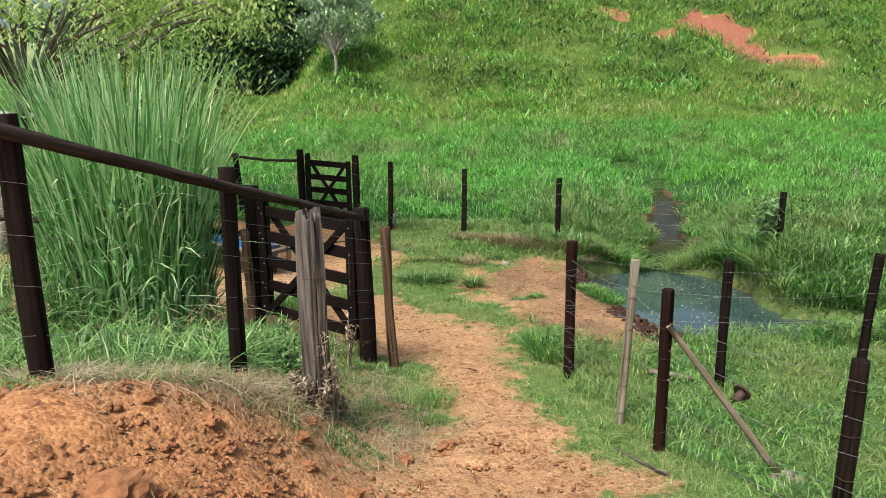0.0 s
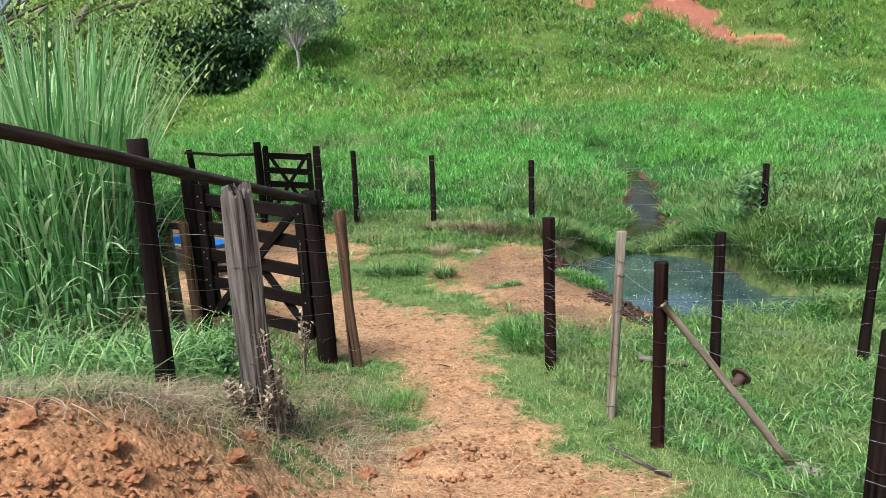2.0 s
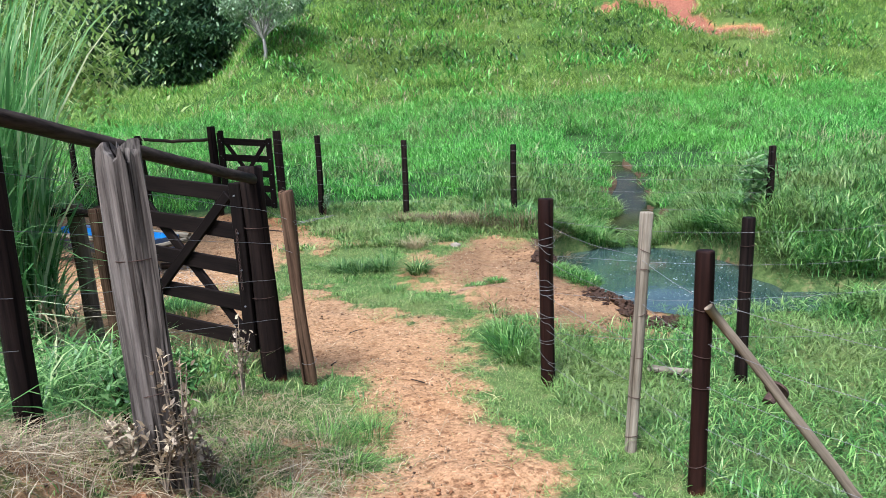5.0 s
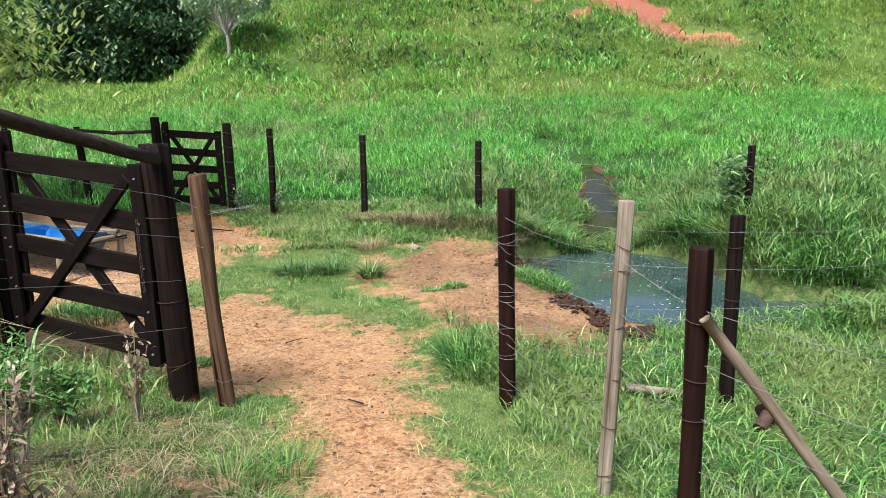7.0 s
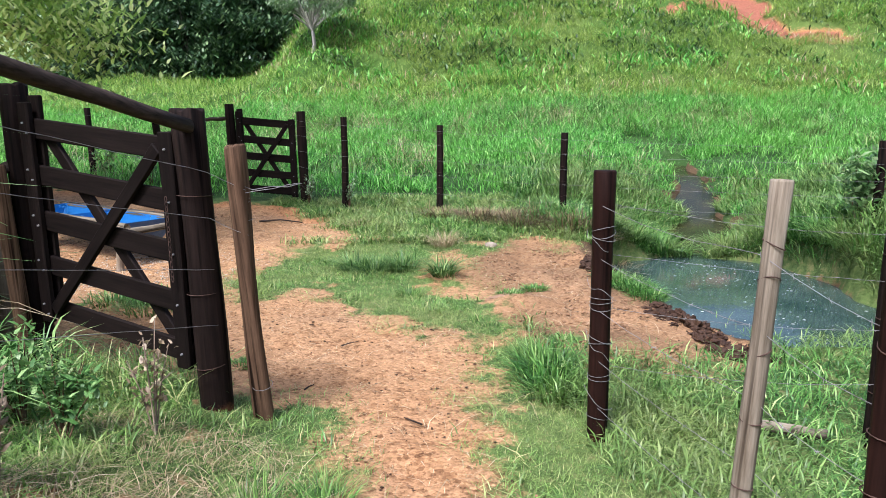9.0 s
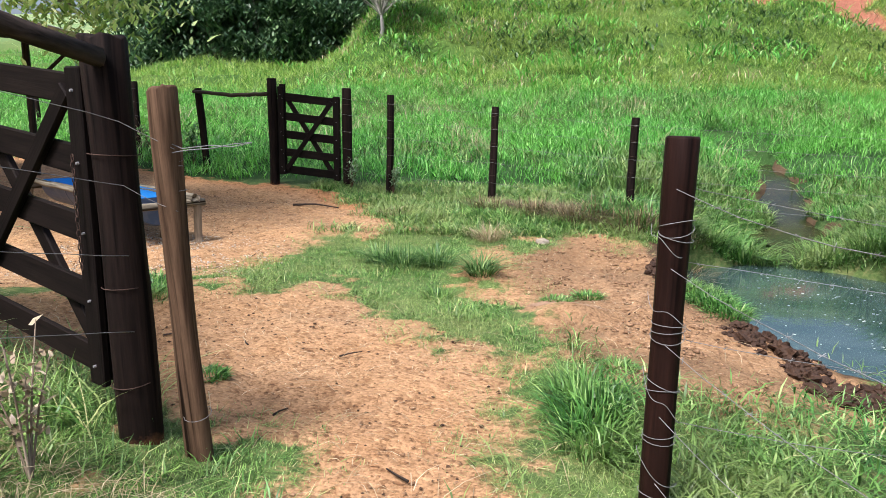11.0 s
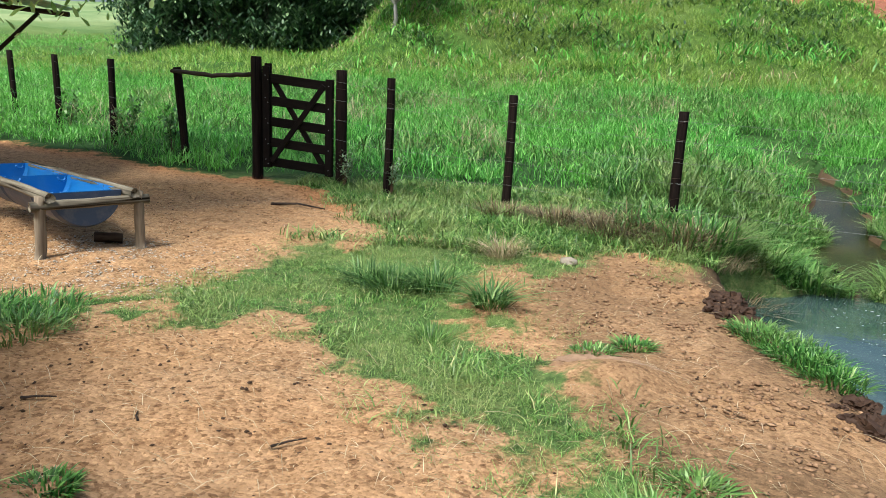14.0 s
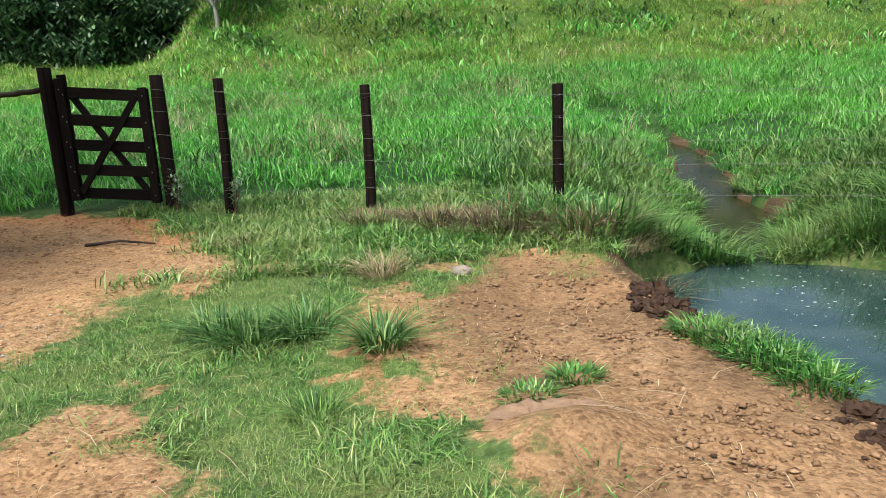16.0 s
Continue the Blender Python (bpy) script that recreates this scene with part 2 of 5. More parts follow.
MAT = dict(
    stream=stream_material(),
    ground=ground_material(),
    water=water_material(),
    dark_wood=wood("tarred_wood", (0.005, 0.0036, 0.003), (0.022, 0.014, 0.011), 0.7, 45, 0.8, (0.26, 0.11, 0.05), cracks=0.9),
    dark_board=wood("tarred_board", (0.004, 0.003, 0.0026), (0.016, 0.011, 0.009), 0.7, 55, 0.4),
    red_wood=wood("tarred_red_wood", (0.008, 0.004, 0.003), (0.032, 0.014, 0.010), 0.6, 38, 0.8, (0.16, 0.06, 0.03), cracks=0.9),
    grey_wood=wood("weathered_wood", (0.02, 0.016, 0.013), (0.25, 0.22, 0.185), 0.9, 38, 1.0, cracks=1.0),
    brown_wood=wood("brown_wood", (0.03, 0.017, 0.010), (0.17, 0.105, 0.062), 0.75, 40, 0.8, cracks=1.0),
    pale_wood=wood("pale_wood", (0.06, 0.045, 0.028), (0.36, 0.32, 0.24), 0.85, 30, 0.9, cracks=1.0),
    pole_wood=wood("peeled_pole", (0.13, 0.10, 0.07), (0.33, 0.27, 0.19), 0.8, 40, 0.5),
    rail_wood=wood("rail_log", (0.013, 0.010, 0.008), (0.085, 0.064, 0.05), 0.7, 36, 0.6),
    wire=speckled("galvanised_wire", (0.12, 0.115, 0.11), (0.29, 0.29, 0.28), 40, 0.5, 0.1, 0.5),
    rusty=speckled("rusty_iron", (0.035, 0.022, 0.017), (0.12, 0.07, 0.05), 30, 0.8),
    bolt=speckled("bolt_steel", (0.16, 0.16, 0.16), (0.34, 0.34, 0.33), 60, 0.45, 0.1, 0.5),
    stone=speckled("pale_stone", (0.20, 0.17, 0.13), (0.36, 0.31, 0.24), 14),
    clod=speckled("earth_clods", (0.17, 0.072, 0.03), (0.40, 0.19, 0.085), 18),
    clod_tan=speckled("tan_clods", (0.17, 0.09, 0.045), (0.39, 0.25, 0.14), 18),
    mud=speckled("wet_mud", (0.022, 0.012, 0.007), (0.085, 0.045, 0.024), 16, 0.7),
    turf=leafy("turf_blades", [(0, (0.03, 0.085, 0.016)), (0.5, (0.11, 0.25, 0.045)), (0.85, (0.25, 0.42, 0.10)), (1, (0.52, 0.50, 0.24))], 0.3, patches=(1.6, (0.27, 0.29, 0.10), 0.5)),
    lush=leafy("lush_blades", [(0, (0.018, 0.07, 0.012)), (0.55, (0.078, 0.225, 0.038)), (0.9, (0.20, 0.38, 0.085)), (1, (0.42, 0.52, 0.21))], 0.28, patches=(0.9, (0.18, 0.22, 0.065), 0.65)),
    pasture=leafy("pasture_blades", [(0, (0.016, 0.085, 0.010)), (0.45, (0.075, 0.31, 0.034)), (0.85, (0.19, 0.53, 0.085)), (1, (0.42, 0.66, 0.24))], 0.34, patches=(0.16, (0.16, 0.38, 0.045), 0.5)),
    hill=leafy("hill_grass", [(0, (0.035, 0.095, 0.014)), (0.45, (0.165, 0.32, 0.042)), (0.85, (0.33, 0.48, 0.09)), (1, (0.52, 0.58, 0.22))], 0.36, patches=(0.13, (0.26, 0.34, 0.075), 0.6)),
    straw=leafy("dry_straw", [(0, (0.22, 0.165, 0.085)), (0.6, (0.38, 0.30, 0.17)), (1, (0.54, 0.46, 0.30))], 0.2),
    cane=leafy("cane_leaves", [(0, (0.07, 0.20, 0.055)), (0.45, (0.22, 0.46, 0.15)), (0.85, (0.48, 0.68, 0.34)), (1, (0.70, 0.72, 0.45))], 0.45),
    dark_leaf=leafy("dark_leaves", [(0, (0.012, 0.036, 0.016)), (0.7, (0.06, 0.13, 0.052)), (1, (0.20, 0.31, 0.13))], 0.2),
    mid_leaf=leafy("tree_leaves", [(0, (0.13, 0.25, 0.05)), (0.6, (0.40, 0.57, 0.15)), (1, (0.70, 0.78, 0.38))], 0.5),
    pale_leaf=leafy("feathery_leaves", [(0, (0.08, 0.16, 0.06)), (0.6, (0.24, 0.36, 0.18)), (1, (0.50, 0.58, 0.42))], 0.3),
    weed_leaf=leafy("weed_leaves", [(0, (0.03, 0.10, 0.02)), (0.7, (0.12, 0.26, 0.065)), (1, (0.28, 0.42, 0.16))], 0.3),
    dry_brown=leafy("dead_thatch", [(0, (0.10, 0.07, 0.038)), (0.6, (0.27, 0.205, 0.12)), (1, (0.50, 0.43, 0.29))], 0.15),
    bark=wood("bark", (0.07, 0.06, 0.05), (0.30, 0.27, 0.22), 0.9, 20, 0.9),
    pale_bark=wood("pale_bark", (0.22, 0.20, 0.17), (0.50, 0.48, 0.43), 0.9, 20, 0.6),
    shrub_leaf=leafy("shrub_leaves", [(0, (0.05, 0.13, 0.035)), (0.6, (0.19, 0.34, 0.12)), (1, (0.44, 0.56, 0.30))], 0.35),
    brown_clump=leafy("dead_clump", [(0, (0.05, 0.036, 0.018)), (0.6, (0.17, 0.125, 0.06)), (1, (0.38, 0.32, 0.17))], 0.15),
    under_leaf=leafy("undergrowth_leaves", [(0, (0.03, 0.09, 0.02)), (0.55, (0.11, 0.25, 0.06)), (0.9, (0.27, 0.43, 0.14)), (1, (0.50, 0.50, 0.28))], 0.3),
    dark_tuft=leafy("dark_tufts", [(0, (0.03, 0.085, 0.018)), (0.6, (0.10, 0.22, 0.05)), (1, (0.30, 0.40, 0.14))], 0.3),
    hill_tuft=leafy("slope_weeds", [(0, (0.02, 0.055, 0.014)), (0.8, (0.09, 0.17, 0.05)), (1, (0.24, 0.32, 0.13))], 0.3),
    husk=speckled("pale_husks", (0.38, 0.33, 0.26), (0.62, 0.57, 0.48), 20),
    mound=speckled("pale_hard_earth", (0.20, 0.12, 0.07), (0.38, 0.255, 0.16), 16),
    debris=speckled("dark_debris", (0.03, 0.018, 0.010), (0.12, 0.07, 0.04), 20),
    foam=speckled("floating_scum", (0.30, 0.34, 0.29), (0.48, 0.52, 0.45), 30, 0.8, 0.1),
)


def plain(name, c, rough, spec=0.4, wear=None, scale=8.0, bump=0.1):
    m = Nodes(name, rough, 0, spec)
    f = m.noise(scale, 5, 0.65)
    m.color(m.mix(m.ramp(f, [(0.48, (0, 0, 0)), (0.75, (0.7, 0.7, 0.7))]), c, wear or tuple(v * 0.7 for v in c)))
    m.bump(f, bump, 0.004)
    return m.mat


MAT["blue"] = plain("blue_plastic", (0.012, 0.15, 0.42), 0.42, 0.45, (0.05, 0.20, 0.42), 6)
# Darker navy with grey patches, for the drums' outer side.
MAT["blue_out"] = plain("dark_blue_plastic", (0.035, 0.055, 0.10), 0.5, 0.4, (0.12, 0.12, 0.13), 9)
MAT["sheet"] = plain("roof_sheet", (0.62, 0.62, 0.60), 0.5, 0.4, (0.30, 0.27, 0.24), 3)

# ---- the lie of the land ----
def sm(t):
    t = np.clip(t, 0.0, 1.0)
    return t * t * (3 - 2 * t)


def along(v, pairs):
    return np.interp(v, [p[0] for p in pairs], [p[1] for p in pairs])


TABLE = np.random.RandomState(7).uniform(-1, 1, (256, 256))


def vnoise(x, y, size, seed):
    """Smooth noise in -1..1 with bumps of that size in metres."""
    u, v = np.asarray(x, float) / size + seed * 17.3, np.asarray(y, float) / size + seed * 9.7
    i, j = np.floor(u).astype(int), np.floor(v).astype(int)
    a, b = sm(u - i), sm(v - j)
    t = lambda p, q: TABLE[p % 256, q % 256]
    low = t(i, j) * (1 - a) + t(i + 1, j) * a
    high = t(i, j + 1) * (1 - a) + t(i + 1, j + 1) * a
    return low * (1 - b) + high * b


PATH_Z = [(-30, 2.5), (-6, 1.3), (0, 0.12), (1, -0.10), (2, -0.36), (3, -0.60), (4, -0.79), (5, -0.92), (6, -0.98), (7, -1.02), (10, -1.02), (12, -1.0), (14, -0.92), (15.5, -0.84), (17, -0.78)]
BANK_Z = [(-30, 2.7), (-6, 1.4), (0, 0.62), (2, 0.45), (4, 0.25), (4.6, 0.0), (5.2, -0.32), (6, -0.58), (6.9, -0.80), (8.5, -0.98), (11, -1.0), (14, -0.92), (15.5, -0.84), (17, -0.78)]
FLAT_Z = [(16, -0.8), (20, -0.5), (25, 0.0), (30, 0.4), (40, 1.4), (50, 2.5), (70, 4.4), (100, 7.4), (150, 14), (250, 29), (400, 47), (900, 60)]
HILL_Z = [(16, -0.8), (20, -0.55), (25, -0.1), (30, 0.6), (34, 1.4), (38, 2.8), (42, 4.7), (47, 7.2), (53, 10.0), (57, 10.9), (62, 11.2), (110, 11.4), (160, 11.5), (400, 12), (900, 12)]
LEFT_EDGE = [(-6, -0.9), (0, -0.9), (2, -0.7), (3, -0.55), (4, -0.35), (5, -0.12), (6, 0.05), (7, 0.1), (9, -0.1)]
RIGHT_EDGE = [(-6, 2.2), (0, 2.2), (2, 2.0), (4, 1.8), (5.3, 1.55), (7, 1.2), (8, 1.7), (10, 1.95), (12, 2.0), (14, 2.6), (16, 3.6), (18, 4.4), (26, 6.2)]
WATER_Z = -1.42
STREAM = [(3.7, 12.2), (4.1, 13.8), (4.6, 15.1), (5.2, 16.5), (5.6, 18.0), (5.95, 19.4), (6.2, 20.8), (6.5, 22.5)]


def polyline_distance(x, y, pts):
    best = np.full(np.shape(x), 1e9)
    for (ax, ay), (bx, by) in zip(pts[:-1], pts[1:]):
        dx, dy = bx - ax, by - ay
        k = np.clip(((x - ax) * dx + (y - ay) * dy) / (dx * dx + dy * dy), 0, 1)
        best = np.minimum(best, np.hypot(x - ax - k * dx, y - ay - k * dy))
    return best


def pond_field(x, y):
    """Under 1 inside the pond: two overlapping ovals and the stream bed."""
    a = (np.abs((x - 3.75) / 1.35) ** 3 + np.abs((y - 11.7) / 1.95) ** 3) ** (1 / 3)
    b = np.hypot((x - 4.3) / 1.75, (y - 9.95) / 0.62)
    s = polyline_distance(x, y, STREAM) / ((0.36 + 0.2 * vnoise(x, y, 1.1, 15)) * (1 - 0.35 * sm((y - 19) / 3)) * (1 - 0.72 * sm((15.5 - y) / 0.8) * sm((y - 12.6) / 0.6)))
    ragged = 0.07 * vnoise(x, y, 0.6, 13) + 0.03 * vnoise(x, y, 0.2, 14)
    return np.minimum(np.minimum(a, b) + ragged, s)


SCARS = [(16.5, 45.3, 2.6, 2.8), (11.0, 48.4, 0.9, 2.0), (12.7, 43.9, 0.9, 0.95), (19.3, 41.0, 1.9, 0.7), (17.0, 42.6, 1.3, 1.3)]


def scar_field(x, y):
    best = np.full(np.shape(x), -1.0)
    ragged = 0.2 * vnoise(x, y, 0.9, 11) + 0.15 * vnoise(x, y, 2.2, 12)
    for cx, cy, rx, ry in SCARS:
        best = np.maximum(best, 1 - np.hypot((x - cx) / rx, (y - cy) / ry) + ragged)
    return np.clip(best, 0, 1)


def plain_height(x, y):
    x, y = np.asarray(x, float), np.asarray(y, float)
    path, bank = along(y, PATH_Z), along(y, BANK_Z)
    z = path + (bank - path) * sm((along(y, LEFT_EDGE) + 0.25 * sm((4.6 - y) / 1.5) - x) / (1.3 + 0.8 * sm((4.6 - y) / 1.5)))
    flat, hill = along(y, FLAT_Z), along(y, HILL_Z)
    rise = flat + (hill - flat) * sm((x + 10.5) / 5)
    z = np.where(y > 16, z + (rise - z) * sm((y - 16) / 2.0), z)
    # the low wet ground beside the path and round the stream
    edge = along(y, RIGHT_EDGE)
    low = np.minimum(z, -1.28)
    wet = sm((x - edge) / 1.7) * (1 - sm((y - 13.5) / 9))
    z = z + (low - z) * wet * np.where(y < 2, sm((y + 4) / 6), 1)
    dip = polyline_distance(x, y, STREAM)
    z = z - 0.45 * (1 - sm((dip - 0.25) / 2.0)) * sm((y - 13.2) / 1.5) * (1 - 0.5 * sm((y - 17.5) / 4))
    z = z + 0.45 * sm((x - 4.5) / 1.3) * sm((y - 10.4) / 1.2) * (1 - sm((y - 15) / 6))
    return z


def water_level(y):
    y = np.asarray(y, float)
    return WATER_Z + 0.2 * sm((y - 13.5) / 11) + 0.42 * sm((y - 16.0) / 5.5)


def height(x, y):
    z = plain_height(x, y)
    f = pond_field(x, y)
    bed = z + (np.minimum(z, water_level(y) - 0.2) - z) * (1 - sm((f - 0.86) / 0.24))
    x, y = np.asarray(x, float), np.asarray(y, float)
    far = sm((y - 17) / 6)
    rough = far * (0.35 * vnoise(x, y, 4.5, 3) + 0.5 * vnoise(x, y, 11, 4)) * sm((y - 25) / 20)
    rough = rough + far * sm((y - 30) / 8) * (0.38 * vnoise(x * 0.3, y + 0.15 * x, 1.6, 7) + 0.2 * vnoise(x, y, 1.2, 8))
    near = 0.05 * vnoise(x, y, 1.1, 5) + 0.02 * vnoise(x, y, 0.35, 6)
    cut = scar_field(x, y)
    return bed + rough + near * (1 - 0.6 * sm((f < 1.2) * 1.0)) - 0.35 * sm(cut * 2.0)


# ---- where the soil is bare ----
def poly_field(x, y, pts):
    """Metres inside (+) or outside (-) of a rough outline on the plan."""
    x, y = np.asarray(x, float), np.asarray(y, float)
    inside = np.zeros(np.shape(x), bool)
    for (ax, ay), (bx, by) in zip(pts, pts[1:] + pts[:1]):
        hit = (ay > y) != (by > y)
        inside ^= hit & (x < (bx - ax) * (y - ay) / ((by - ay) if by != ay else 1e-9) + ax)
    d = polyline_distance(x, y, pts + pts[:1])
    return np.where(inside, d, -d)


FOOTPATH = [(-3.0, -8), (2.0, -8), (1.75, 3.0), (1.5, 4.85), (1.3, 5.4), (0.98, 5.95), (0.74, 6.7), (0.72, 7.2), (0.76, 8.3), (1.0, 8.85), (0.45, 8.95), (0.05, 9.35), (-0.25, 9.8), (-0.7, 10.4), (-1.5, 10.1), (-2.2, 10.0), (-3.6, 9.4), (-2.5, 8.2), (-1.2, 7.9), (-0.3, 7.6), (-0.12, 6.85), (0.08, 6.05), (-0.36, 5.35), (-0.8, 4.7), (-2.0, 4.0), (-3.4, 3.4), (-6, 2.4), (-6, -4)]
YARD = [(-1.7, 10.6), (-1.45, 11.7), (-1.2, 12.5), (-0.62, 13.0), (-1.3, 14.4), (-2.1, 15.5), (-3.6, 16.1), (-5.2, 17.0), (-9, 18.3), (-14, 19.5), (-14, 10), (-4.5, 9.2), (-2.4, 10.3)]
BANK = [(0.72, 12.0), (1.2, 12.6), (1.5, 12.85), (1.9, 12.4), (2.35, 12.3), (2.7, 11.0), (2.7, 10.0), (3.0, 9.3), (2.6, 8.5), (1.9, 8.0), (1.35, 8.1), (1.05, 8.9), (0.92, 9.5), (0.9, 10.4), (0.76, 11.2)]


def bare_field(x, y):
    ragged = 0.20 * vnoise(x, y, 0.6, 21) + 0.15 * vnoise(x, y, 0.2, 22) + 0.08 * vnoise(x, y, 0.08, 25)
    d = np.maximum(np.maximum(poly_field(x, y, FOOTPATH), poly_field(x, y, YARD)), poly_field(x, y, BANK)) + ragged
    island = 1 - np.hypot((x - 1.12) / 0.1, (y - 4.55) / 0.38) + ragged
    tuft = 1 - np.hypot((x - 1.12) / 0.2, (y - 8.05) / 0.42) + ragged
    d = np.where(island > 0, -0.1, np.where(tuft > 0, -0.1, d))
    bare = sm((d + 0.36) / 0.72)
    patch = sm((vnoise(x, y, 0.45, 23) + 0.6 * vnoise(x, y, 0.13, 26) - 0.02) / 0.35) * 0.85 * (y < 13.5) * (x < np.where(y < 8.6, 0.6, 1.4)) * (y > 4.2)
    worn = sm((1.2 + d) / 1.0) * patch
    slope = sm((vnoise(x, y, 0.5, 27) + 0.5 * vnoise(x, y, 0.16, 28) + 0.05) / 0.4) * 0.75 * sm((6.9 - y) / 0.6) * sm((y - 4.2) / 0.4) * sm((x + 2.4) / 0.6) * (x < 0.1)
    worn = np.maximum(worn, slope)
    return np.maximum(np.maximum(bare, worn), sm(scar_field(x, y) * 5))


def lip(x):
    """How far the loose red earth of the bank reaches: dry grass lies behind this line."""
    return np.interp(x, [-6, -2.2, -1.45, -0.72, -0.2, 0.3], [3.55, 3.78, 4.05, 5.0, 5.45, 6.0])


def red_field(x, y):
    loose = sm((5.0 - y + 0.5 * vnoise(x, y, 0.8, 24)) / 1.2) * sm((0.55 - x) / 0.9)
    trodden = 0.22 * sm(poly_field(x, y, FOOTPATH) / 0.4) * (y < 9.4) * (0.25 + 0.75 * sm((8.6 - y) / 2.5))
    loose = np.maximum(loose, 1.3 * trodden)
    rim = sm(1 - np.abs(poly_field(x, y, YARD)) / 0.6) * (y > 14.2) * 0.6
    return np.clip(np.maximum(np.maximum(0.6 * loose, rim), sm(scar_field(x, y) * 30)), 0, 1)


def mud_field(x, y):
    f = pond_field(x, y)
    damp = 0.46 * sm((poly_field(x, y, BANK) + 0.1) / 0.3) * (0.7 + 0.5 * vnoise(x, y, 0.5, 29))
    return np.clip(damp + sm((1.24 - f) / 0.16) * (y < 13) * (x < 3.6) + sm((1.55 + 0.7 * vnoise(x, y, 0.5, 30) - f) / 0.3) * sm((y - 14.3) / 1.2) * (y < 22) + sm((1.02 - f) / 0.1) * (y < 13) * (x >= 3.6), 0, 1)


# ---- mesh helpers ----
def quick_mesh(name, verts, quads=None, tris=None):
    """A mesh from numpy arrays, quickly."""
    me = bpy.data.meshes.new(name)
    verts = np.asarray(verts, np.float32)
    parts = [f for f in (quads, tris) if f is not None and len(f)]
    loops = np.concatenate([np.asarray(f, np.int32).ravel() for f in parts])
    sizes = np.concatenate([np.full(len(f), len(f[0]), np.int32) for f in parts])
    me.vertices.add(len(verts))
    me.vertices.foreach_set("co", verts.ravel())
    me.loops.add(len(loops))
    me.loops.foreach_set("vertex_index", loops)
    me.polygons.add(len(sizes))
    me.polygons.foreach_set("loop_start", np.concatenate([[0], np.cumsum(sizes)[:-1]]).astype(np.int32))
    me.update(calc_edges=True)
    return me


def shaded(me, smooth=True):
    me.polygons.foreach_set("use_smooth", np.full(len(me.polygons), smooth))
    return me


def as_mesh(bm, name, smooth=False):
    me = bpy.data.meshes.new(name)
    bmesh.ops.recalc_face_normals(bm, faces=bm.faces)
    bm.to_mesh(me)
    bm.free()
    return shaded(me, smooth)


AXIS = {}


def part(name, bm, material, parent=None, label="", smooth=False, at=None):
    """One bmesh or mesh as one object, under a thing or a part of it."""
    me = bm if isinstance(bm, bpy.types.Mesh) else as_mesh(bm, name, smooth)
    if not me.materials:
        me.materials.append(MAT[material])
    ob = new(name, me)
    at = AXIS.get(me.name) if at is None else at
    if at is not None:
        ob.matrix_basis = at
    if parent:
        ob.parent = parent
    return tagged(ob, label)


def empty(name, m, label, category, group=""):
    ob = new(name)
    ob.empty_display_size = 0.1
    ob.matrix_basis = m
    return tagged(ob, label, category, group)


def g(x, y):
    return float(height(np.array([x]), np.array([y]))[0])


def box(sx, sy, sz, bevel=0.006, m=Matrix()):
    bm = bmesh.new()
    bmesh.ops.create_cube(bm, size=1, matrix=m @ Matrix.Diagonal((sx, sy, sz, 1)))
    if bevel:
        bmesh.ops.bevel(bm, geom=list(bm.edges), offset=bevel, segments=1, affect="EDGES")
    return bm


def round_timber(length, r0, r1, seed, sides=12, rings=9, knots=0.06, square=0.0, groove=0.0, crown=0.0, bend=1.0):
    """An upright timber from z 0 to its length: out of round, slightly bent, with a worn head."""
    rng = random.Random(seed)
    bx, by = rng.uniform(-1, 1) * 0.012 * bend, rng.uniform(-1, 1) * 0.012 * bend
    ph = [rng.uniform(0, 6.3) for _ in range(4)]
    notch = [rng.uniform(-1, 1) for _ in range(sides)]
    head = [rng.uniform(-1, 1) for _ in range(sides)]
    verts, quads = [], []
    levels = [k / rings for k in range(rings + 1)] + [1.0, 1.0]
    for n, k in enumerate(levels):
        shrink = 1.0 if n <= rings else (0.93 if n == rings + 1 else 0.5)
        lift = 0 if n < rings else (-0.008 if n == rings else 0.0)
        for s in range(sides):
            a = 2 * math.pi * s / sides
            r = (r0 + (r1 - r0) * k) * shrink
            r *= 1 + knots * math.sin(3 * a + ph[0] + 2.3 * k) + knots * 0.7 * math.sin(2 * a + ph[1] + 5 * k) + knots * 0.5 * math.sin(9 * k + ph[2])
            r *= 1 + groove * notch[s] * (0.7 + 0.3 * math.sin(7 * k + s))
            if square:
                r *= 1 + square * (1 / max(abs(math.cos(a + 0.3)), abs(math.sin(a + 0.3))) - 1)
            up = length * k + lift + (crown * head[s] if n >= rings else 0)
            verts.append((r * math.cos(a) + bx * math.sin(3 * k + ph[3]), r * math.sin(a) + by * math.sin(3 * k + ph[1]), up))
    for n in range(len(levels) - 1):
        for s in range(sides):
            t = (s + 1) % sides
            quads.append((n * sides + s, n * sides + t, (n + 1) * sides + t, (n + 1) * sides + s))
    top = len(verts)
    verts.append((0, 0, length + crown * 0.2))
    last = (len(levels) - 1) * sides
    tris = [(last + s, last + (s + 1) % sides, top) for s in range(sides)]
    return shaded(quick_mesh("timber", verts, quads, tris))


def stand(x, y, z, topx=None, topy=None, top=None, turn=0):
    """The pose of an upright timber whose head leans to (topx, topy, top); returns pose and length."""
    a = Vector((x, y, z))
    b = Vector((x if topx is None else topx, y if topy is None else topy, top))
    d = b - a
    return Matrix.Translation(a) @ d.to_track_quat("Z", "Y").to_matrix().to_4x4() @ Matrix.Rotation(turn, 4, "Z"), d.length


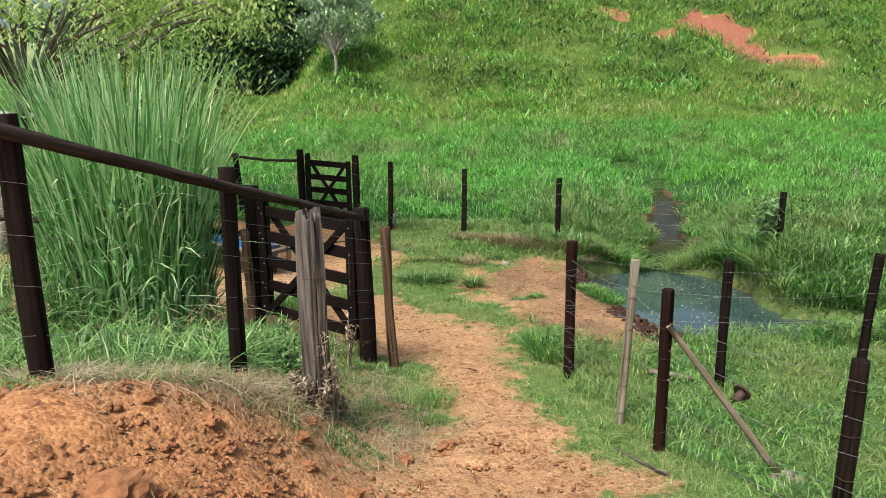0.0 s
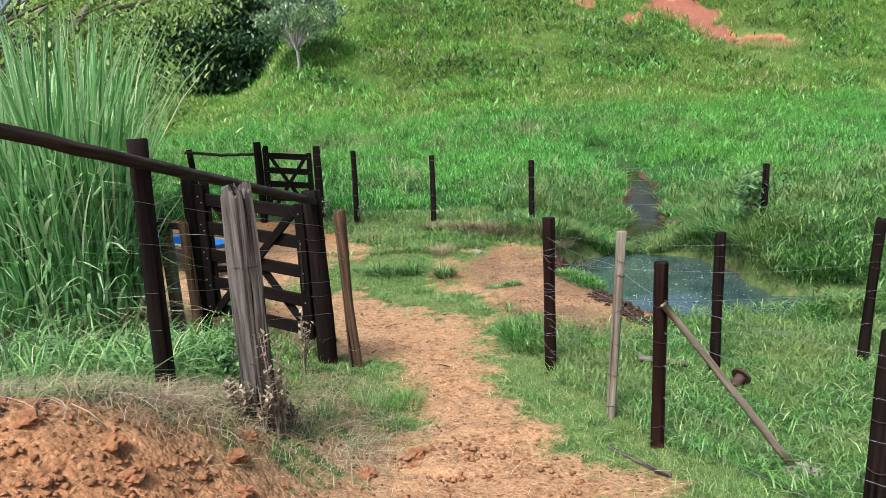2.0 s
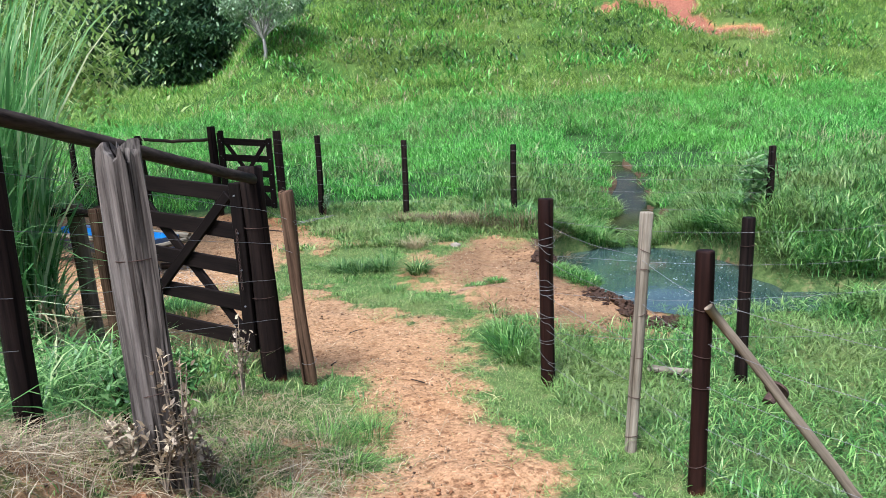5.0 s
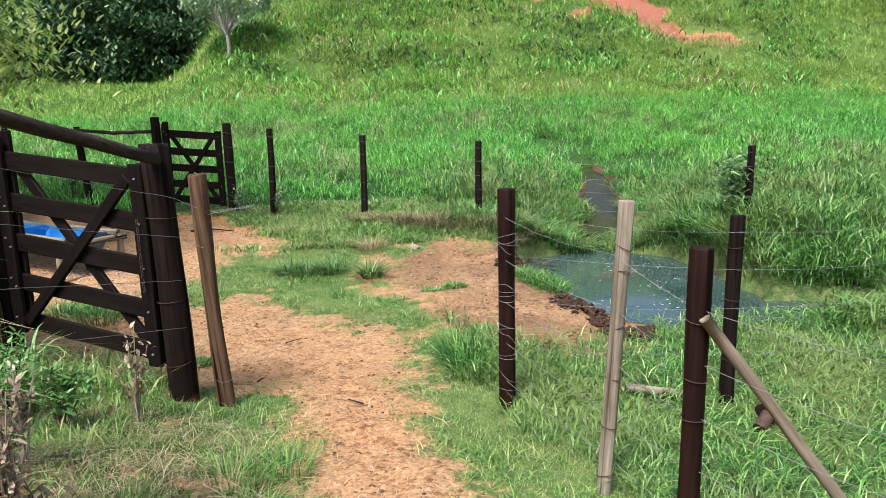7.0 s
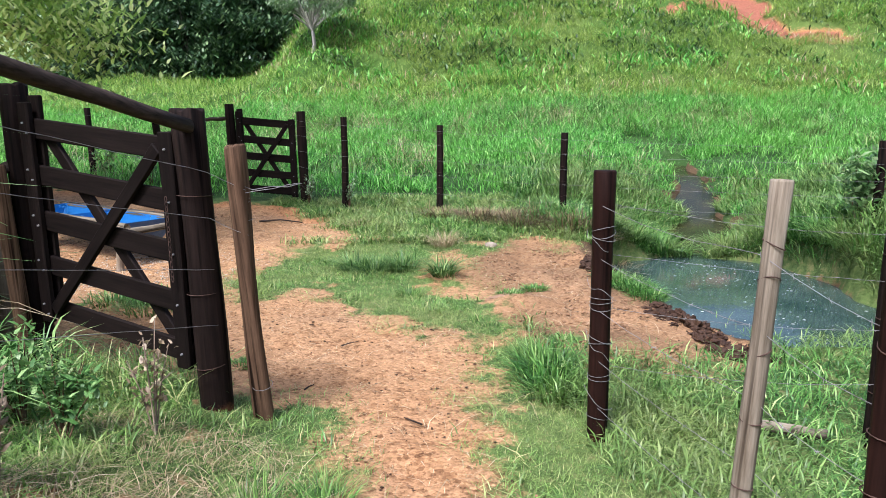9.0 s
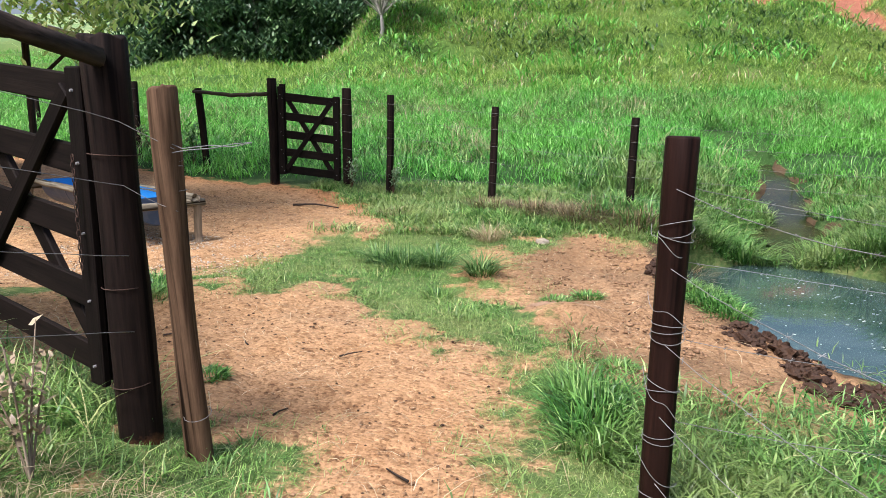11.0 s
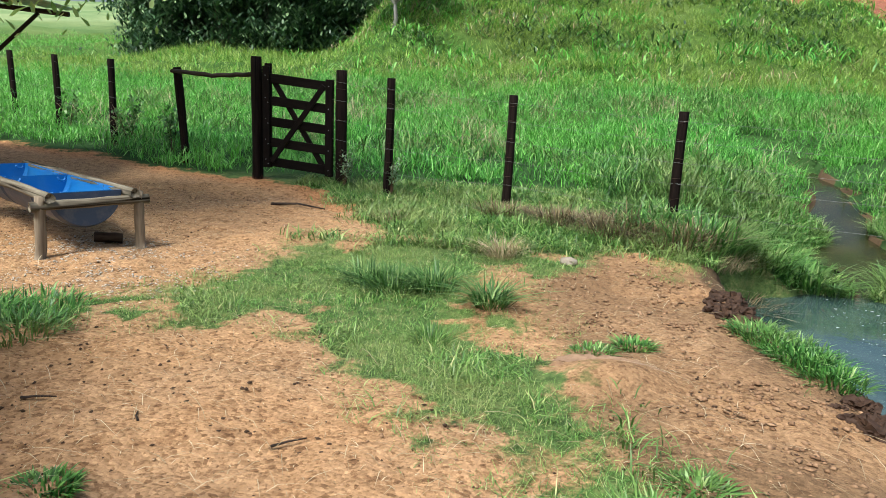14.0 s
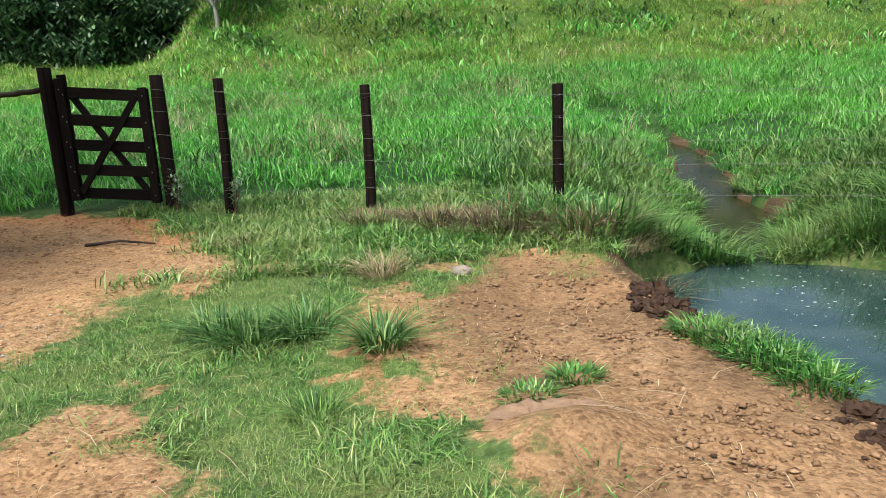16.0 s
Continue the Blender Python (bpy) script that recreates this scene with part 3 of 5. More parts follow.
def tube(points, radius, sides=6, wobble=0.0, seed=0, close=True):
    """A round bar along a line of points; radius may be a pair from start to end."""
    rng = random.Random(seed)
    r0, r1 = radius if isinstance(radius, tuple) else (radius, radius)
    pts = [Vector(p) for p in points]
    axis = None
    if sides >= 7 and close:
        # a timber is built along its own z, so that its grain runs with it
        axis = Matrix.Translation(pts[0]) @ (pts[-1] - pts[0]).to_track_quat("Z", "Y").to_matrix().to_4x4()
        pts = [axis.inverted() @ p for p in pts]
    verts, quads, tris = [], [], []
    for i, p in enumerate(pts):
        d = (pts[min(i + 1, len(pts) - 1)] - pts[max(i - 1, 0)]).normalized()
        side = d.cross(Vector((0.93, 0.31, 0.2) if axis else (0.13, 0.31, 1))).normalized()
        up = side.cross(d)
        r = r0 + (r1 - r0) * i / max(1, len(pts) - 1)
        off = Vector([rng.uniform(-wobble, wobble) for _ in range(3)])
        for s in range(sides):
            a = 2 * math.pi * s / sides
            k = r * (1 + (0.10 * math.sin(3 * a + 0.3 * i) if wobble else 0))
            verts.append(p + off + side * (k * math.cos(a)) + up * (k * math.sin(a)))
    for i in range(len(pts) - 1):
        for s in range(sides):
            t = (s + 1) % sides
            quads.append((i * sides + s, i * sides + t, (i + 1) * sides + t, (i + 1) * sides + s))
    if close:
        for end, p in ((0, pts[0]), ((len(pts) - 1) * sides, pts[-1])):
            c = len(verts)
            verts.append(p)
            tris += [(end + s, end + (s + 1) % sides, c) for s in range(sides)]
    me = shaded(quick_mesh("bar", [tuple(v) for v in verts], quads, tris))
    if axis:
        AXIS[me.name] = axis
    return me


def between(a, b, n, sag=0.0):
    a, b = Vector(a), Vector(b)
    return [a.lerp(b, k / n) - Vector((0, 0, sag * 4 * (k / n) * (1 - k / n))) for k in range(n + 1)]


def blade_arrays(x, y, z, length, width, lean, rng, droop=1.0, stiff=1.8, levels=(0.0, 0.5), turn=None):
    """Grass blades, each a bent tapering strip: arrays of corners and faces."""
    n = len(x)
    a = rng.uniform(0, 2 * np.pi, n) if turn is None else turn
    dx, dy = np.cos(a), np.sin(a)
    tw = a + np.pi / 2 + rng.uniform(-0.6, 0.6, n)
    wx, wy = np.cos(tw), np.sin(tw)
    rows = []
    for k in levels:
        f = lean * length * k ** stiff
        up = length * k * (1 - 0.35 * np.minimum(lean, 1.4) * k * droop)
        w = width * 0.5 * (1 - 0.55 * k ** 2) * (0.6 if k == 0 else 1)
        for sgn in (-1, 1):
            rows.append(np.stack([x + dx * f + sgn * wx * w, y + dy * f + sgn * wy * w, z + up], 1))
    up = length * (1 - 0.35 * np.minimum(lean, 1.4) * droop)
    rows.append(np.stack([x + dx * lean * length, y + dy * lean * length, z + up], 1))
    m = len(rows)
    verts = np.stack(rows, 1).reshape(-1, 3)
    base = (np.arange(n) * m)[:, None]
    quads = np.concatenate([base + np.array([[2 * i, 2 * i + 1, 2 * i + 3, 2 * i + 2]]) for i in range(len(levels) - 1)]) if len(levels) > 1 else None
    tris = base + np.array([[m - 3, m - 2, m - 1]])
    return verts, quads, tris


def grass(name, x, y, length, width, lean, material, label, category, seed, sink=0.01, lift=0.0, levels=(0.0, 0.5), droop=1.0):
    rng = np.random.RandomState(seed)
    zz = height(x, y) - sink + lift
    v, q, t = blade_arrays(x, y, zz, length, width, lean, rng, droop, levels=levels)
    me = quick_mesh(name, v, q, t)
    me.materials.append(MAT[material])
    return tagged(new(name, me), label, category, kind="stuff")


def scatter(rng, n, x0, x1, y0, y1):
    return rng.uniform(x0, x1, n), rng.uniform(y0, y1, n)


# ---- ground and water ----
def graded(lo, hi, step, grow, end):
    core = list(np.arange(lo, hi + step / 2, step))
    out, s, v = [], step, hi
    while v < end:
        s *= grow
        v += s
        out.append(v)
    back, s, v = [], step, lo
    while v > -end:
        s *= 1.13
        v -= s
        back.append(v)
    return np.array(back[::-1] + core + out)


def build_ground():
    xs = graded(-4.4, 5.0, 0.055, 1.042, 700)
    ys = graded(1.6, 16.2, 0.055, 1.02, 900)
    gx, gy = np.meshgrid(xs, ys)
    bare = bare_field(gx, gy)
    gz = height(gx, gy)
    close = (gx > -5) & (gx < 6) & (gy > 0) & (gy < 17)
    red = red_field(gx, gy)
    clod = 0.022 * vnoise(gx, gy, 0.16, 31) + 0.014 * vnoise(gx, gy, 0.09, 32)
    clod = clod + 0.012 * np.abs(vnoise(gx, gy, 0.06, 34)) + 0.02 * red * np.maximum(0, vnoise(gx, gy, 0.11, 35))
    lump = np.maximum(0, vnoise(gx, gy, 0.3, 33)) * 0.06 * sm(red * 1.3)
    heap = 0.10 * np.exp(-(((gx - 1.12) / 0.28) ** 2 + ((gy - 9.85) / 0.2) ** 2))
    gz = gz + close * (bare * (clod * (0.55 + 0.9 * red) + lump)) + heap
    v = np.stack([gx, gy, gz], 2).reshape(-1, 3)
    w, h = len(xs), len(ys)
    i = (np.arange(h - 1)[:, None] * w + np.arange(w - 1)[None, :]).ravel()
    me = shaded(quick_mesh("ground", v, np.stack([i, i + 1, i + w + 1, i + w], 1)))
    col = me.color_attributes.new("soil", "FLOAT_COLOR", "POINT")
    data = np.ones((len(v), 4), np.float32)
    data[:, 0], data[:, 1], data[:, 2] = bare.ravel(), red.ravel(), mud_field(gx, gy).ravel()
    data[:, 0] = np.maximum(data[:, 0], (data[:, 2] > 0.5) * data[:, 2])
    # Alpha: painted gap shade from y 16, then the slope ground from y 20.
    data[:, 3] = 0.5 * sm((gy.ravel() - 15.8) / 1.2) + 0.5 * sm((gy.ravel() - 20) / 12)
    col.data.foreach_set("color", data.ravel())
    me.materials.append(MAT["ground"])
    return tagged(new("ground", me), "earth path, trodden yard and rising green pasture", "ground", kind="structure")


build_ground()


def build_water():
    xs, ys = np.linspace(2.0, 9.0, 60), np.linspace(8.6, 27, 120)
    gx, gy = np.meshgrid(xs, ys)
    gz = water_level(gy)
    w, h = len(xs), len(ys)
    i = (np.arange(h - 1)[:, None] * w + np.arange(w - 1)[None, :]).ravel()
    keep = (pond_field(gx, gy) < 1.6).ravel()[i]
    q = np.stack([i, i + 1, i + w + 1, i + w], 1)[keep]
    me = shaded(quick_mesh("water", np.stack([gx, gy, gz], 2).reshape(-1, 3), q))
    me.materials.append(MAT["water"])
    me.materials.append(MAT["stream"])
    me.polygons.foreach_set("material_index", (gy.ravel()[q[:, 0]] > 13.9).astype(np.int32))
    tagged(new("water", me), "still dark pond water fed by a narrow stream", "water", kind="structure")


build_water()

# ---- fences ----
def fence_post(x, y, top, r, material, label, lean=(0, 0), seed=1, square=0.0, groove=0.0, crown=0.0, sink=0.12, r_top=None, loops=(), group="fence posts", knots=0.06, bend=1.0, tie="rusty"):
    base = g(x, y) - sink
    m, length = stand(x, y, base, x + lean[0], y + lean[1], top, seed * 1.3)
    me = round_timber(length, r, r_top or r * 0.95, seed, sides=36 if groove > 0.1 else 14, rings=14 if groove else 9, square=square, groove=groove, crown=crown, knots=knots, bend=bend)
    if groove > 0.1:
        shaded(me, False)
    me.materials.append(MAT[material])
    ob = new("fence_post", me)
    ob.matrix_basis = m
    tagged(ob, label, "fence post", group)
    for k, h in enumerate(loops):
        rr = r * 1.07
        pts = [(rr * math.cos(a), rr * math.sin(a), h * length + (0.012 + 0.009 * math.sin(5.1 * k)) * math.sin(a + 1.7 * k)) for a in [2 * math.pi * i / 14 for i in range(15)]]
        part("wire_loop", tube(pts, 0.0014 if tie == "wire" else 0.0022, 5), tie, ob, "thin wire tied round the post")
    return ob


TARRED = "dark tarred round wooden fence post standing in grass"
fence_post(-2.21, 4.12, 1.66, 0.062, "dark_wood", "dark tarred wooden post carrying a rail, foot stained red", (-0.06, -0.02), 2, 0.25)
fence_post(-1.48, 5.3, 1.28, 0.058, "dark_wood", "dark tarred wooden post carrying a rail, foot stained red", (-0.01, 0.03), 3, 0.25)
fence_post(-0.88, 5.24, 0.96, 0.086, "grey_wood", "old split grey weathered post with deep cracks, bound with wire", (-0.03, -0.03), 4, 0.0, 0.21, 0.045, r_top=0.085, loops=(0.35, 0.72))
fence_post(-0.765, 7.35, 0.71, 0.086, "dark_wood", "stout dark tarred gate post under the end of a rail", (-0.03, -0.02), 5, 0.15, crown=0.012, loops=(0.22, 0.45, 0.75))
fence_post(-0.475, 7.29, 0.53, 0.05, "brown_wood", "brown weathered round post leaning beside the gate post", (-0.09, 0.0), 6, 0.1, 0.03, crown=0.01, loops=(0.2, 0.76, 0.82, 0.84), knots=0.1, bend=2.6, tie="wire")
fence_post(-2.05, 8.0, 0.88, 0.08, "dark_wood", "stout dark tarred hinge post of the near gate", (0.0, 0.0), 7, 0.2, crown=0.012)
fence_post(-2.06, 7.83, 0.42, 0.05, "brown_wood", "short brown post behind the gate, beside tall cane grass", (-0.02, 0), 8, 0.1)
fence_post(-2.36, 8.2, 0.42, 0.065, "pole_wood", "short pale grey weathered post beside tall cane grass", (-0.03, 0), 9, 0.1, 0.05)
# the fence along the path's other side
fence_post(1.262, 7.15, 0.39, 0.054, "red_wood", "dark reddish round fence post wound with loose wire", (0.015, 0.0), 10, loops=(0.16, 0.3, 0.315, 0.42, 0.435, 0.55, 0.565, 0.58, 0.78, 0.795, 0.81), tie="wire")
fence_post(1.48, 5.95, 0.45, 0.034, "pale_wood", "thin pale peeled pole tied to the fence wires", (0.1, 0.02), 11, 0.0, 0.05, r_top=0.036, loops=(0.14, 0.3, 0.46, 0.62, 0.78, 0.86), knots=0.1, bend=1.8)
fence_post(1.68, 5.5, 0.32, 0.046, "red_wood", "dark reddish fence post propped by a slanting pole", (0.03, 0.0), 12, loops=(0.2, 0.5, 0.62, 0.8))
fence_post(2.56, 4.5, 0.11, 0.056, "dark_wood", TARRED + " and weeds", (0.03, 0.0), 13, loops=(0.4, 0.62, 0.85))
fence_post(2.92, 7.5, 0.10, 0.052, "dark_wood", TARRED + " near the pond", (0.04, 0.02), 14, loops=(0.3, 0.6, 0.85))
fence_post(4.45, 7.62, 0.12, 0.05, "dark_wood", "crooked dark fence post leaning over deep grass", (0.12, 0.0), 15, 0.0, 0.05, 0.02, loops=(0.5, 0.7, 0.85))
fence_post(5.6, 12.1, 0.27, 0.055, "dark_wood", "dark fence post half sunk in tall grass", (0.02, 0), 16)
# the far fence
FAR = [(2.2, 14.0, 0.36, 0.052, 17), (0.42, 15.1, 0.47, 0.055, 18), (-1.12, 15.35, 0.62, 0.055, 19)]
for x, y, top, r, seed in FAR:
    fence_post(x, y, top, r, "dark_wood", "dark tarred fence post at the pasture's edge", (0.03, 0.0), seed, 0.1, loops=(0.35, 0.5, 0.65, 0.8, 0.92), group="far fence posts")
fence_post(-3.09, 16.0, 0.86, 0.078, "dark_wood", "stout dark tarred hinge post of the far gate", (0, 0), 20, 0.2, group="far fence posts")
fence_post(-1.89, 16.0, 0.72, 0.078, "dark_wood", "stout dark tarred latch post of the far gate", (0, 0), 21, 0.2, loops=(0.35, 0.6, 0.85), group="far fence posts")
fence_post(-4.77, 17.3, 0.72, 0.065, "dark_wood", "dark tarred post with soil-stained foot, railed to the gate", (-0.1, 0.0), 22, 0.1, group="far fence posts")
for x, y, top, seed in ((-6.65, 18.45, 0.86, 23), (-8.75, 20.0, 0.97, 24), (-10.6, 21.2, 1.08, 25), (-12.6, 22.5, 1.2, 26)):
    fence_post(x, y, top, 0.06, "dark_wood", "dark tarred fence post at the pasture's edge", (-0.02, 0.0), seed, 0.1, group="far fence posts")


def rail(points, r, seed, label, material="rail_wood", name="rail"):
    pts = []
    for a, b in zip(points[:-1], points[1:]):
        pts += between(a, b, 8, 0.0)[:-1]
    pts.append(Vector(points[-1]))
    return tagged(part(name, tube(pts, r, 10, 0.006, seed), material), label, "rail")


rail([(-4.2, 2.0, 2.25), (-2.25, 4.04, 1.575), (-1.47, 5.23, 1.15), (-0.77, 7.24, 0.628)], (0.044, 0.036), 1, "long dark weathered log laid as a sloping top rail")
rail([(-6.0, 6.2, 1.0), (-2.42, 8.12, 0.36), (-2.2, 8.0, 0.36), (-2.08, 7.92, 0.40)], 0.032, 2, "dark log rail behind the cane grass")
rail([(-4.93, 17.25, 0.66), (-4.0, 16.66, 0.60), (-3.14, 15.97, 0.62)], 0.032, 3, "crooked dark pole joining post and gate")


def farm_gate(origin, end, z0, rows, board, label, droop=0.0):
    """A five-board timber gate with crossed braces, from its hinge side to its latch side."""
    d = Vector((end[0] - origin[0], end[1] - origin[1], 0))
    length = d.length
    m = Matrix.Translation((origin[0], origin[1], z0)) @ Matrix.Rotation(math.atan2(d.y, d.x), 4, "Z")
    gate = empty("farm_gate", m, label, "gate", "farm gates")
    top = rows[-1] + board * 0.75

    def plank(name, cx, cy, cz, long, wide, thick, angle=0.0, lab=""):
        # the plank's grain runs along its own z
        rot = Matrix.Rotation(angle, 4, "Y")
        bm = box(wide, thick, long, 0.006)
        return part(name, bm, "dark_board", gate, lab, at=Matrix.Translation((cx, cy, cz)) @ rot)

    for z in rows:
        plank("board", length / 2, 0, z - droop * length / 2, length - 0.04, board, 0.026, radians(90) + droop)
    for cx, cy, more in ((0.06, -0.031, 0.06), (0.07, 0.031, 0.10), (length - 0.06, -0.031, 0.0), (length - 0.06, 0.031, 0.0)):
        plank("stile", cx, cy, (rows[0] - board * 0.7 + top + more) / 2 - droop * cx, top + more - rows[0] + board * 0.7, 0.10, 0.034)
    run, up = length - 0.26, rows[-1] - rows[0]
    for cy, sgn in ((-0.031, 1), (0.031, -1)):
        rise = up - sgn * run * droop
        plank("brace", length / 2, cy, (rows[0] + rows[-1]) / 2 - droop * length / 2, math.hypot(run, rise), 0.075, 0.032, math.atan2(run, rise) * sgn)
    for cx in (0.055, 0.09, length - 0.06):
        for z in rows:
            bm = bmesh.new()
            bmesh.ops.create_cone(bm, cap_ends=True, segments=8, radius1=0.0065, radius2=0.005, depth=0.01, matrix=Matrix.Translation((cx, -0.053, z - droop * cx + (0.03 if cx == 0.055 else -0.025 if cx == 0.09 else 0))) @ Matrix.Rotation(radians(90), 4, "X"))
            part("bolt", bm, "bolt", gate, "small round steel bolt head")
    return gate


near_gate = farm_gate((-1.965, 7.95), (-0.84, 7.32), -0.80, (0.35, 0.62, 0.89, 1.16, 1.43), 0.118, "closed dark timber gate of five boards with crossed braces", 0.093)
farm_gate((-2.99, 15.97), (-1.99, 15.97), -0.76, (0.22, 0.49, 0.77, 1.05, 1.35), 0.125, "closed dark timber gate opening to the green pasture", 0.10)


def chain(points, parent):
    for k, (a, b) in enumerate(zip(points[:-1], points[1:])):
        a, b = Vector(a), Vector(b)
        mid, d = (a + b) / 2, (b - a)
        bm = bmesh.new()
        ring = [(0.008 * math.cos(t), 0, 0.016 * math.sin(t)) for t in [2 * math.pi * i / 10 for i in range(11)]]
        bm.from_mesh(tube(ring, 0.0022, 5, close=False))
        bmesh.ops.transform(bm, matrix=Matrix.Rotation(k * 1.57, 4, "Z"), verts=bm.verts)
        part("chain_link", bm, "rusty", parent, "galvanised chain link", at=Matrix.Translation(mid) @ d.to_track_quat("Z", "Y").to_matrix().to_4x4())


chain([(1.24, -0.075, 1.08 - 0.026 * i) for i in range(18)], near_gate)


def wire(points, label, sag=0.02, barbs=True, r=0.0013, material="wire", seed=1):
    """One strand through its posts, twisted from two thin wires, with barbs."""
    rng = random.Random(seed)
    line = []
    for a, b in zip(points[:-1], points[1:]):
        n = max(3, int((Vector(b) - Vector(a)).length / 0.12))
        line += between(a, b, n, sag * rng.uniform(0.3, 1.4))[:-1]
    line.append(Vector(points[-1]))
    line = [p + Vector((0, 0, rng.uniform(-0.003, 0.003))) for p in line]
    strand = part("fence_wire", tube(line, r, 5), material)
    tagged(strand, label, "wire", "fence wires")
    if barbs:
        bm = bmesh.new()
        for p in line[1:-1:1]:
            for _ in range(2):
                d = Vector([rng.uniform(-1, 1) for _ in range(3)]).normalized() * 0.012
                bmesh.ops.create_cone(bm, segments=4, radius1=0.001, radius2=0.0006, depth=0.022, matrix=Matrix.Translation(p) @ d.to_track_quat("Z", "Y").to_matrix().to_4x4())
        part("barbs", bm, material, strand, "short wire barbs")
        strand.children[0]["kind"] = "stuff"
    return strand


SMOOTH, BARBED = "thin tight galvanised fence wire strung between posts", "barbed wire strand strung between wooden posts"
for k, (z1, z2, z4) in enumerate(((1.30, 0.91, 0.41), (1.02, 0.66, 0.18), (0.74, 0.36, -0.08), (0.46, 0.13, -0.37))):
    line = [(-4.2, 2.1, z1 + 0.6), (-2.2, 4.06, z1), (-1.46, 5.24, z2), (-0.67, 7.18, z4)]
    wire(line + ([(-0.50, 7.24, z4 - 0.1)] if k < 2 else []), SMOOTH, 0.005, False, 0.0014, seed=k)
for k, h in enumerate((0.94, 0.74, 0.54, 0.34, 0.15)):
    pts = [(1.25, 7.08, -1.0 + 1.30 * h), (1.53, 5.98, -0.98 + 1.26 * h), (1.72, 5.44, -0.98 + 1.12 * h), (2.5, 4.44, -1.12 + 1.2 * h), (3.6, 2.9, -1.0 + 1.2 * h)]
    wire(pts, BARBED, 0.03, True, seed=10 + k)
for k, h in enumerate((0.95, 0.75, 0.54, 0.3)):
    wire([(1.25, 7.2, -1.0 + 1.30 * h), (2.95, 7.45, -1.24 + 1.30 * h), (4.45, 7.57, -1.3 + 1.36 * h), (7.0, 7.8, -1.2 + 1.3 * h)], BARBED, 0.03, True, seed=20 + k)
for k, h in enumerate((0.95, 0.78, 0.6, 0.42, 0.2)):
    wire([(-2.0, 15.93, -0.80 + 1.45 * h), (-1.11, 15.28, -0.84 + 1.4 * h), (0.43, 15.03, -0.86 + 1.3 * h), (2.22, 13.94, -0.88 + 1.2 * h), (5.6, 12.03, -0.86 + 1.1 * h)], BARBED, 0.02, True, seed=30 + k)
    wire([(-4.9, 17.25, -0.72 + 1.4 * h), (-6.75, 18.4, -0.65 + 1.45 * h), (-8.75, 19.95, -0.5 + 1.4 * h), (-10.6, 21.15, -0.4 + 1.4 * h), (-12.6, 22.45, -0.3 + 1.4 * h)], BARBED, 0.02, False, seed=40 + k)
# loose wire hanging round the reddish post and from its neighbour
rng = random.Random(5)
for k in range(4):
    z0, turn, ph = -0.72 + 0.27 * k + rng.uniform(-0.04, 0.04), rng.uniform(2.2, 4.2), rng.uniform(3.6, 5.0)
    drop, out = rng.uniform(0.06, 0.16), rng.uniform(0.062, 0.07)
    pts = []
    for i in range(26):
        f = i / 25
        a, rr = ph + turn * (f - 0.5), out + 0.035 * f * f * math.sin(3 * f + k) ** 2
        pts.append((1.262 + rr * math.cos(a), 7.15 + rr * math.sin(a), z0 - drop * f + 0.014 * math.sin(9 * f + k)))
    tagged(part("loose_wire", tube(pts, 0.0012, 5), "wire"), "curled end of loose barbed wire on the post", "wire", "loose wires")
for pts in ([(-0.50, 7.22, 0.33), (-0.46, 7.22, 0.315), (-0.38, 7.27, 0.325), (-0.30, 7.28, 0.32), (-0.23, 7.3, 0.335)], [(-0.50, 7.22, 0.30), (-0.44, 7.22, 0.31), (-0.37, 7.26, 0.315), (-0.30, 7.29, 0.33), (-0.24, 7.31, 0.335)]):
    tagged(part("loose_wire", tube(pts, 0.002, 5, 0.003), "wire"), "loose twisted wire end sticking out of the post", "wire", "loose wires")

# ---- the slanting prop and things lying by it ----
foot_z = g(2.55, 5.4)
prop = part("prop_pole", tube(between((1.70, 5.44, 0.05), (2.58, 5.4, foot_z + 0.03), 9), (0.024, 0.027), 10, 0.004, 3), "pole_wood")
tagged(prop, "slanting peeled pole propping a fence post", "pole")


def lump(name, x, y, size, material, label, category, seed, group="", sink=0.3, flat=0.6, z=None, rugged=1.0):
    rng = random.Random(seed)
    bm = bmesh.new()
    bmesh.ops.create_icosphere(bm, subdivisions=3, radius=1)
    off = Vector((rng.uniform(0, 50), rng.uniform(0, 50), 0))
    for v in bm.verts:
        k = 1 + rugged * (0.42 * noise.noise(v.co * 1.4 + off) + 0.3 * noise.noise(v.co * 3.6 + off) + 0.2 * noise.noise(v.co * 8 + off))
        v.co = Vector((v.co.x * size * k * 1.15, v.co.y * size * k, v.co.z * size * k * flat))
    ob = part(name, bm, material, smooth=size > 0.2)
    zz = g(x, y) if z is None else z
    ob.matrix_basis = Matrix.Translation((x, y, zz + size * flat * (1 - 2 * sink))) @ Matrix.Rotation(rng.uniform(0, 6), 4, "Z")
    return tagged(ob, label, category, group)


lump("stone", 2.62, 5.36, 0.11, "stone", "flat pale stone under the foot of a slanting pole", "stone", 2, flat=0.4)
lump("stone", 1.06, 12.36, 0.07, "stone", "pale rounded stone lying at the edge of the grass", "stone", 3, rugged=0.4)
for k, (x, y, size) in enumerate(((1.04, 10.05, 0.13), (1.22, 10.0, 0.15), (1.38, 9.98, 0.09), (1.12, 9.9, 0.1), (1.28, 9.86, 0.07))):
    lump("earth_mound", x, y, size, "mound", "low hard mound of pale trodden earth on the bank", "earth mound", 4 + k, "earth mounds", flat=0.3, rugged=1.2, sink=0.4)
lump("stone", 0.9, 9.95, 0.06, "clod_tan", "small lump of hard pale earth on the bank", "stone", 5, rugged=0.5)
clod_rng = random.Random(12)
